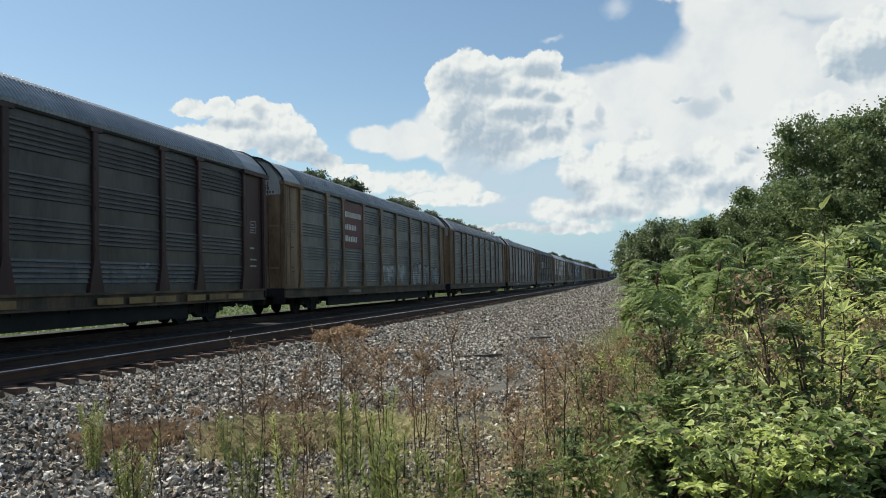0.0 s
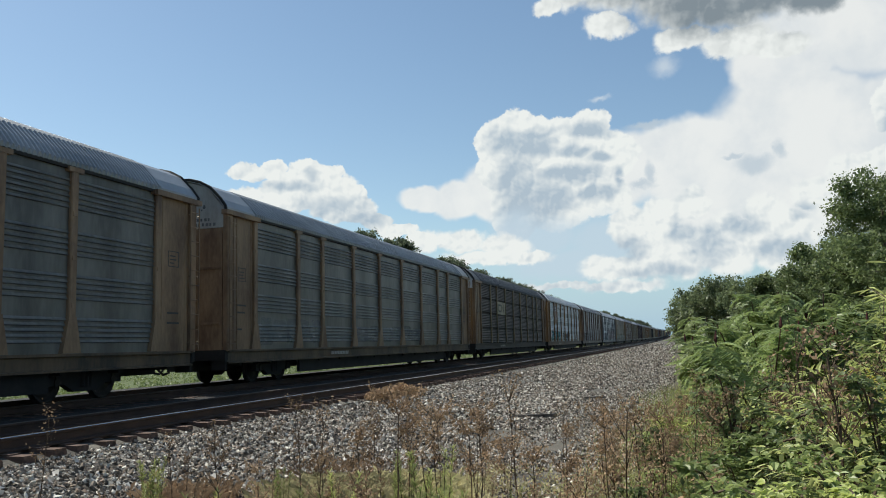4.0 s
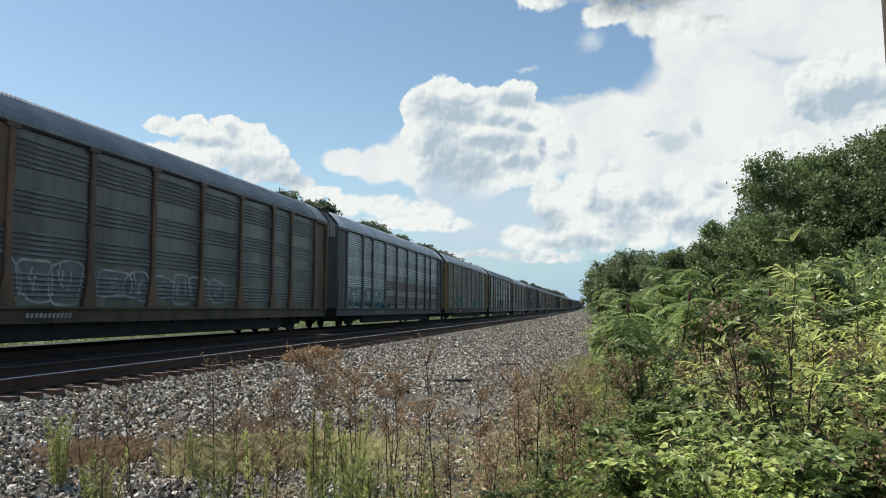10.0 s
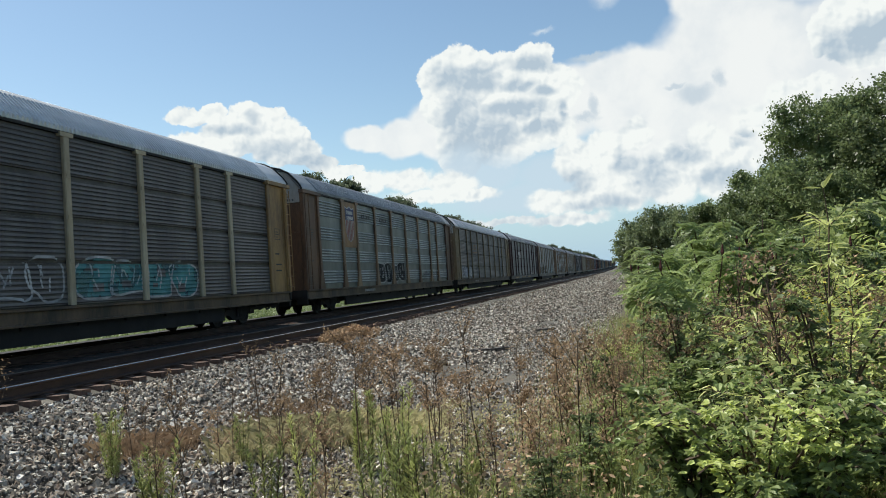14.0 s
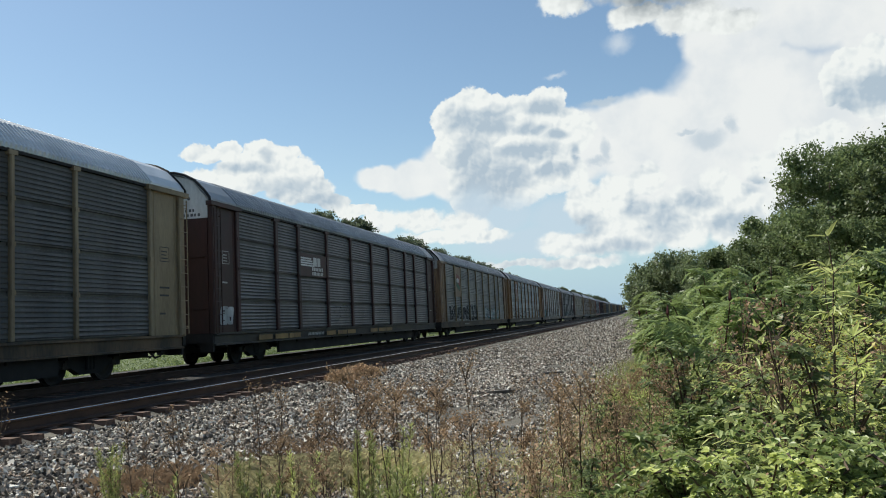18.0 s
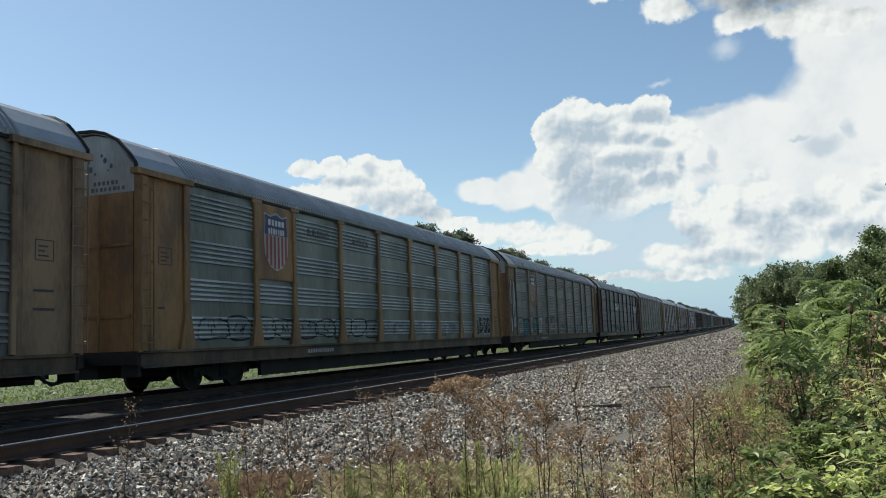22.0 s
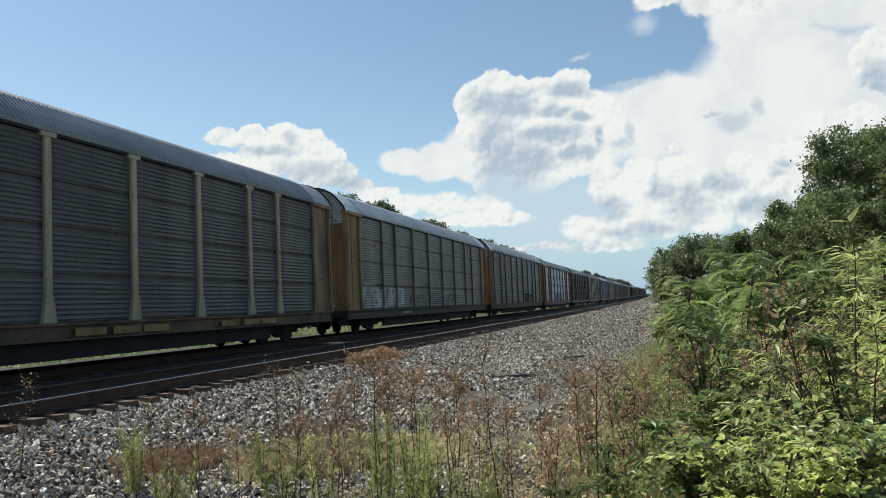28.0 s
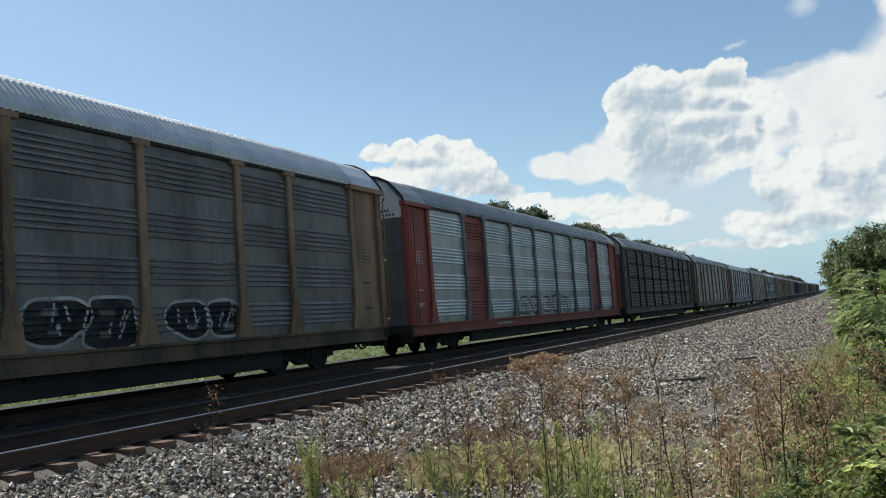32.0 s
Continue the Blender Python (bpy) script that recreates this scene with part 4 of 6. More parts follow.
def sign_monogram(car, bay, plate_colour, mark_colour, kind):
    a, b = bay_span(bay)
    lo, hi = 2.98, 3.86
    a0, b0 = (a, b) if kind != "cube" else (a + 0.3, b - 0.25)
    base = piece("sign_plate", plate(a0, b0, lo, hi).mesh("sign_plate"), PAINT[plate_colour], car, label="small painted sign with a blocky emblem")
    s, mid, th = Shape(), (a0 + b0) / 2, 0.11
    if kind == "ring":          # an open ring joined to a zigzag, drawn as plain strokes
        for y0, y1, z0, z1 in ((mid - 1.0, mid - 0.88, lo + 0.2, hi - 0.2), (mid - 1.0, mid - 0.2, hi - 0.3, hi - 0.18), (mid - 1.0, mid - 0.2, lo + 0.16, lo + 0.28), (mid, mid + 0.12, lo + 0.16, hi - 0.18), (mid + 0.75, mid + 0.87, lo + 0.16, hi - 0.18)):
            s.box(1.466, 1.472, y0, y1, z0, z1)
        s.add([(1.472, mid + 0.05, hi - 0.18), (1.472, mid + 0.72, lo + 0.16), (1.472, mid + 0.86, lo + 0.16), (1.472, mid + 0.19, hi - 0.18)], [(0, 1, 2, 3)])
    elif kind == "cube":
        for i in range(3):
            y = mid - 0.75 + i * 0.5
            s.box(1.466, 1.472, y, y + 0.40, lo + 0.34, lo + 0.45).box(1.466, 1.472, y, y + 0.40, hi - 0.22, hi - 0.11).box(1.466, 1.472, y + (0.0 if i < 2 else 0.14), y + (0.12 if i < 2 else 0.26), lo + 0.40, hi - 0.16)
        s.box(1.466, 1.472, mid - 0.8, mid + 0.8, lo + 0.08, lo + 0.2)
    elif kind == "stripes":
        for i in range(4):
            s.box(1.466, 1.472, a0 + 0.05, mid - 0.25 + i * 0.1, hi - 0.22 - i * 0.09, hi - 0.16 - i * 0.09)
        s.box(1.466, 1.472, mid - 0.05, mid + 0.28, hi - 0.46, hi - 0.12).box(1.466, 1.472, mid + 0.36, mid + 0.66, hi - 0.46, hi - 0.12)
        for k, z in enumerate((lo + 0.24, lo + 0.06)):
            q = bars(mid - 0.2, mid + 0.95, z, z + 0.14, 7 + k, 1.47, k)
            s.add(q.v, q.f)
    else:                       # bars over three stripes with a hook
        q = bars(a0 + 0.12, mid - 0.1, hi - 0.32, hi - 0.12, 7, 1.47, 3)
        s.add(q.v, q.f)
        for i in range(3):
            s.box(1.466, 1.472, a0 + 0.1, mid + 0.55, lo + 0.1 + i * 0.14, lo + 0.18 + i * 0.14)
        s.box(1.466, 1.472, mid + 0.55, mid + 0.66, lo + 0.1, hi - 0.2).box(1.466, 1.472, mid + 0.55, mid + 0.95, hi - 0.28, hi - 0.18).box(1.466, 1.472, mid + 0.9, mid + 1.0, lo + 0.25, hi - 0.2)
    piece("sign_mark", s.mesh("sign_mark"), PAINT[mark_colour], base)


def sign_flag(car, bay):
    a, b = bay_span(bay)
    base = piece("sign_plate", plate(a - 0.1, b + 0.1, 2.72, 4.80).mesh("sign_plate"), PAINT["tan"], car, label="tan painted panel with a red and green flag")
    c = (a + b) / 2
    piece("flag_red", flat_shape([(c - 0.3, 3.72), (c + 0.6, 3.45), (c + 0.55, 4.15), (c - 0.45, 4.32)]).mesh("flag_red"), PAINT["red"], base)
    piece("flag_green", flat_shape([(c - 0.5, 3.42), (c + 0.5, 3.12), (c + 0.6, 3.43), (c - 0.3, 3.70), (c - 0.5, 4.0)]).mesh("flag_green"), PAINT["green"], base)
    tagged(piece("flag_marks", bars(c - 0.45, c + 0.25, 3.72, 4.02, 3, 1.482, 1).mesh("flag_marks"), PAINT["white"], base), kind="stuff")


RINGS = {k: np.array(panel_ring(k)) for k in ("grouped", "stacked")}


def sheet_x(kind, z):
    r = RINGS[kind]
    return float(np.interp(z, r[:, 1], r[:, 0]))


def spray(car, kind, y0, y1, z0, z1, n, fill, edge, seed, x=None, wild=0.25, fill2=None):
    """Sprayed bubble letters that follow the ridges of the sheets: filled lumps with drawn edges."""
    r = random.Random(seed)
    levels = sorted(set([round(float(z), 4) for z in RINGS[kind][:, 1] if z0 < z < z1] + [round(float(z), 4) for z in np.arange(z0, z1, 0.06)]))
    at = (lambda z: sheet_x(kind, z)) if x is None else (lambda z: x)

    def stroke(line, pts, w):
        for (ya, za), (yb, zb) in zip(pts, pts[1:]):
            k = max(1, int(math.hypot(yb - ya, zb - za) / 0.05))
            for i in range(k):
                p, q = i / k, (i + 1) / k
                a, b = (ya + (yb - ya) * p, za + (zb - za) * p), (ya + (yb - ya) * q, za + (zb - za) * q)
                d = Vector((b[0] - a[0], b[1] - a[1]))
                if d.length < 1e-4:
                    continue
                d.normalize()
                o = Vector((-d.y, d.x)) * w / 2
                line.add([(at(a[1]) + 0.008, a[0] + o.x, a[1] + o.y), (at(b[1]) + 0.008, b[0] + o.x, b[1] + o.y), (at(b[1]) + 0.008, b[0] - o.x, b[1] - o.y), (at(a[1]) + 0.008, a[0] - o.x, a[1] - o.y)], [(3, 2, 1, 0)])

    w = (y1 - y0) / n
    for i in range(n):
        line, body = Shape(), Shape()
        yc = y0 + (i + 0.5) * w
        hw, hh = w * r.uniform(0.46, 0.60), (z1 - z0) / 2 * r.uniform(0.8, 1.0)
        zc = (z0 + z1) / 2 + r.uniform(-0.06, 0.06)
        ph, pw = r.uniform(0, 6.28), r.choice((0.45, 0.6, 0.8))
        ring = []
        for j in range(28):
            a = j * math.tau / 28
            k = 1 + wild * (0.5 * math.sin(2 * a + ph) + 0.4 * math.sin(3 * a + 2 * ph))
            ring.append((yc + hw * k * math.copysign(abs(math.cos(a)) ** pw, math.cos(a)), zc + hh * min(k, 1.0) * math.copysign(abs(math.sin(a)) ** pw, math.sin(a))))
        letter = None
        if fill:
            # a bubble letter: the lump with one or two counters cut out of it
            holes = [(yc + r.uniform(-0.35, 0.35) * hw, zc + s * hh * r.uniform(0.3, 0.5), hw * r.uniform(0.12, 0.3), hh * r.uniform(0.12, 0.28)) for s in (-1, 1)[:r.choice((1, 2, 2))]]
            spans = []
            for z in levels:
                hits = []
                for (ya, za), (yb, zb) in zip(ring, ring[1:] + ring[:1]):
                    if (za <= z) != (zb <= z):
                        hits.append(ya + (yb - ya) * (z - za) / (zb - za))
                if len(hits) >= 2:
                    spans.append((z, min(hits), max(hits), [(a, b) for a, c, b, d in ((hy - hwid, hz, hy + hwid, hht) for hy, hz, hwid, hht in holes) if abs(z - c) < d]))
            for (za, a0, a1, ha), (zb, b0, b1, hb) in zip(spans, spans[1:]):
                cuts = sorted(ha) if ha and hb else []
                edges = [a0] + [min(max(e, a0), a1) for c in cuts for e in c] + [a1]
                for e0, e1 in zip(edges[::2], edges[1::2]):
                    f0, f1 = (b0 if e0 == a0 else e0), (b1 if e1 == a1 else e1)
                    if e1 - e0 > 0.01:
                        body.add([(at(za) + 0.004, e0, za), (at(za) + 0.004, e1, za), (at(zb) + 0.004, f1, zb), (at(zb) + 0.004, f0, zb)], [(0, 1, 2, 3)])
            if body.f:
                letter = piece("graffiti_letter", body.mesh("graffiti_letter"), SPRAY[fill2 if fill2 and i % 2 else fill], car, label="faded spray-painted letter")
        if edge:
            stroke(line, ring + ring[:1], 0.06)
            for _ in range(4):
                ya, za = yc + r.uniform(-0.5, 0.5) * hw, zc + r.uniform(-0.6, 0.2) * hh
                stroke(line, [(ya, za), (ya + r.uniform(-0.3, 0.3) * hw, za + r.uniform(0.4, 0.9) * hh)], 0.05)
            tagged(piece("graffiti_outline", line.mesh("graffiti_outline"), SPRAY[edge], letter or car), "sprayed outline of a bubble letter", kind="stuff")


def worn_spray(name, colour, cover):
    """Thin old spray paint, worn through in patches."""
    m = surface(name, colour, tuple(c * 0.6 for c in colour), 0.7, scale=2.0, fine=18.0, bump=0.0)
    t = m.node_tree
    tc, n, rng = t.nodes.new("ShaderNodeTexCoord"), t.nodes.new("ShaderNodeTexNoise"), t.nodes.new("ShaderNodeMapRange")
    n.inputs["Scale"].default_value, n.inputs["Detail"].default_value = 1.6, 8.0
    t.links.new(tc.outputs["Object"], n.inputs["Vector"])
    t.links.new(n.outputs["Fac"], rng.inputs["Value"])
    rng.inputs["From Min"].default_value, rng.inputs["From Max"].default_value = 0.62 - 0.4 * cover, 0.95 - 0.4 * cover
    rng.inputs["To Min"].default_value, rng.inputs["To Max"].default_value = 0.15 + 0.3 * cover, min(1.0, 0.55 + 0.5 * cover)
    t.links.new(rng.outputs[0], t.nodes["Principled BSDF"].inputs["Alpha"])
    return m


SPRAY = {
    "white": worn_spray("white_spray", (0.60, 0.61, 0.60), 0.85), "ghost": worn_spray("ghost_spray", (0.46, 0.48, 0.47), 0.25), "teal": worn_spray("teal_spray_worn", (0.11, 0.34, 0.34), 0.75),
    "black": worn_spray("black_spray", (0.015, 0.015, 0.016), 0.85), "brown": worn_spray("brown_spray", (0.09, 0.04, 0.03), 0.8), "pale": worn_spray("pale_green_spray", (0.33, 0.45, 0.40), 0.5),
    "blue": worn_spray("blue_spray", (0.08, 0.20, 0.30), 0.6),
}

WHEELSETS = []


def build_car(spec):
    kind = spec.get("kind", "grouped")
    panel, post, end, sill = PANEL[spec.get("panel", "dull")], PAINT[spec.get("post", "tan")], PAINT[spec.get("end", "tan")], PAINT[spec.get("sill", "tan")]
    car = tagged(new("autorack_car"), spec["label"], "freight car", "cars of the passing train")
    half = pose(0, 0, 0, 0, 0, 180)
    for side in (Matrix.Identity(4), half):
        for i, (yc, w) in enumerate(BAYS):
            mat = PAINT["red"] if i in spec.get("red_bays", ()) and side is not half else panel
            piece("side_panel", M[kind, w], mat, car, side @ pose(0, yc, 0), second=PAINT["red"] if mat is not panel else LIT_RIDGE[spec.get("panel", "dull")])
        for i, y in enumerate(POSTS):
            if i in (0, 9):
                pm = PAINT["red"] if "red_bays" in spec else end
            else:
                pm = post
            p = piece("post", M["post", spec.get("flare", kind == "grouped")], pm, car, side @ pose(0, y, 0))
            if spec.get("tips") and side is not half and 0 < i < 9:
                piece("post_tip", M["post_tip"], PAINT["yellow"], p, label="yellow painted post foot")
        for e in (-1, 1):
            em = PAINT["red"] if "red_bays" in spec else end
            piece("end_sheet", M["end_sheet"], em, car, side @ pose(0, e * 12.66, 0))
            piece("corner_post", M["corner"], em, car, side @ pose(0, e * 13.42, 0))
            piece("lintel", M["lintel"], end, car, side @ pose(0, e * 12.75, 0))
            piece("ladder", M["ladder"], em, car, side @ pose(0, e * 13.38, 0))
        # black strip that paints the shadow line under the roof edge
        piece("eave_rail", M["eave"], M_BLACK, car, side)
        piece("side_sill", M["sill"], sill, car, side, label="rolled steel side sill, rusty and dusty")
        if spec.get("patches") and side is not half:
            for y in spec["patches"]:
                piece("sill_patch", M["sill_patch"], PAINT["yellow"], car, pose(0, y, 0), label="yellow reflective patches")
        if side is not half:
            tagged(piece("car_number", bars(-6.6, -5.0, 0.74, 0.85, 11, 1.508, len(spec["label"]), 0.03).mesh("car_number"), PAINT["light"], car), kind="stuff")
    piece("roof", M["roof"], ROOFING[spec.get("roof", "mid")], car, label="corrugated metal roof")
    for e, turn in ((-1, 0), (1, 180)):
        at = pose(0, e * 13.52, 0, 0, 0, turn)
        piece("roof_cap", M["roof_cap"], ROOFING[spec.get("roof", "mid")], car, pose(0, 0, 0, 0, 0, turn))
        piece("roof_rim", M["roof_rim"], M_BLACK, car, pose(0, 0, 0, 0, 0, turn), label="black rubber rim of the roof end")
        paint = PAINT[spec.get("door", spec.get("end", "tan"))]
        if spec.get("ribbed"):
            for i in range(8):
                piece("door_leaf", M["leaf_narrow"], paint, car, at @ pose(-1.33 + i * 0.3325, 0, 0))
        else:
            for x in (-1.35, 0.0):
                leaf = piece("door_leaf", M["leaf_wide"], paint, car, at @ pose(x, 0, 0))
                if e < 0:
                    for z in (1.7, 3.2):
                        piece("door_brace", M["brace"], paint, leaf, pose(0, 0, z))
                    piece("door_bar", M["door_bar"], paint, leaf)
        cap = piece("end_cap", M["end_cap"], PAINT[spec.get("cap", "light")], car, at, label="pale upper end panel")
        if e < 0:
            tagged(piece("cap_mark", M["cap_mark"], PAINT["grey"], cap), "rows of small worn dark lettering", kind="stuff")
        piece("end_sill", M["end_sill"], M_BLACK, car, at)
        piece("coupler", M["coupler"], M_BLACK, car, pose(0, 0, 0, 0, 0, turn + 180))
        truck = piece("truck_frame", M["truck"], M_BLACK, car, pose(0, e * 10.05, 0))
        for a in (-0.87, 0.87):
            w = piece("wheelset", M["wheelset"], M_WHEEL, truck)
            w.matrix_parent_inverse = Matrix.Translation((0, a, 0.42))
            WHEELSETS.append(w)
    piece("underframe", M["underframe"], M_BLACK, car)
    for e in (-1, 1):
        ink = PAINT["light" if spec.get("end", "tan") in ("maroon", "black", "red") else "black"]
        tagged(piece("stencil", stencil(e * 12.66, len(spec["label"]) + e), ink, car), "worn stencilled frame and lines of lettering", kind="stuff")
    for entry in spec.get("signs", ()):
        entry[0](car, *entry[1:])
    for text, bay, z in spec.get("words", ()):
        lettering(text, BAYS[bay][0], 1 + (z - 1) * Shape.squeeze, 0.30, 1.454, PAINT["black"], car)
    for g in spec.get("spray", ()):
        spray(car, kind, *g)
    tall = spec.get("tall", 1.0)
    if tall != 1.0:             # some cars have a higher rack on the same underframe
        lift = Matrix.Translation((0, 0, 1)) @ Matrix.Diagonal((1, 1, tall, 1)) @ Matrix.Translation((0, 0, -1))
        for ob in [c for c in car.children if c.name.split(".")[0] not in ("truck_frame", "underframe", "coupler", "end_sill", "side_sill", "sill_patch", "car_number")]:
            ob.matrix_basis = lift @ ob.matrix_basis
    return car


def stencil(y, seed):
    """A stencilled frame with lines too small to read, on the end sheet."""
    s, r, x = Shape(), random.Random(seed), 1.431
    z = r.uniform(2.7, 3.1)
    for y0, y1, z0, z1 in ((-0.22, 0.22, 0.38, 0.40), (-0.22, 0.22, 0.0, 0.02), (-0.22, -0.20, 0.02, 0.38), (0.20, 0.22, 0.02, 0.38)):
        s.box(x - 0.003, x, y + y0, y + y1, z + z0, z + z1)
    for k in range(3):
        s.box(x - 0.003, x, y - 0.15, y + r.uniform(0.0, 0.16), z + 0.08 + 0.09 * k, z + 0.11 + 0.09 * k)
    for k in range(r.randrange(1, 4)):
        zz = r.uniform(1.5, 2.5)
        s.box(x - 0.003, x, y - 0.25, y + r.uniform(-0.05, 0.25), zz, zz + 0.05)
    return s.mesh("stencil")


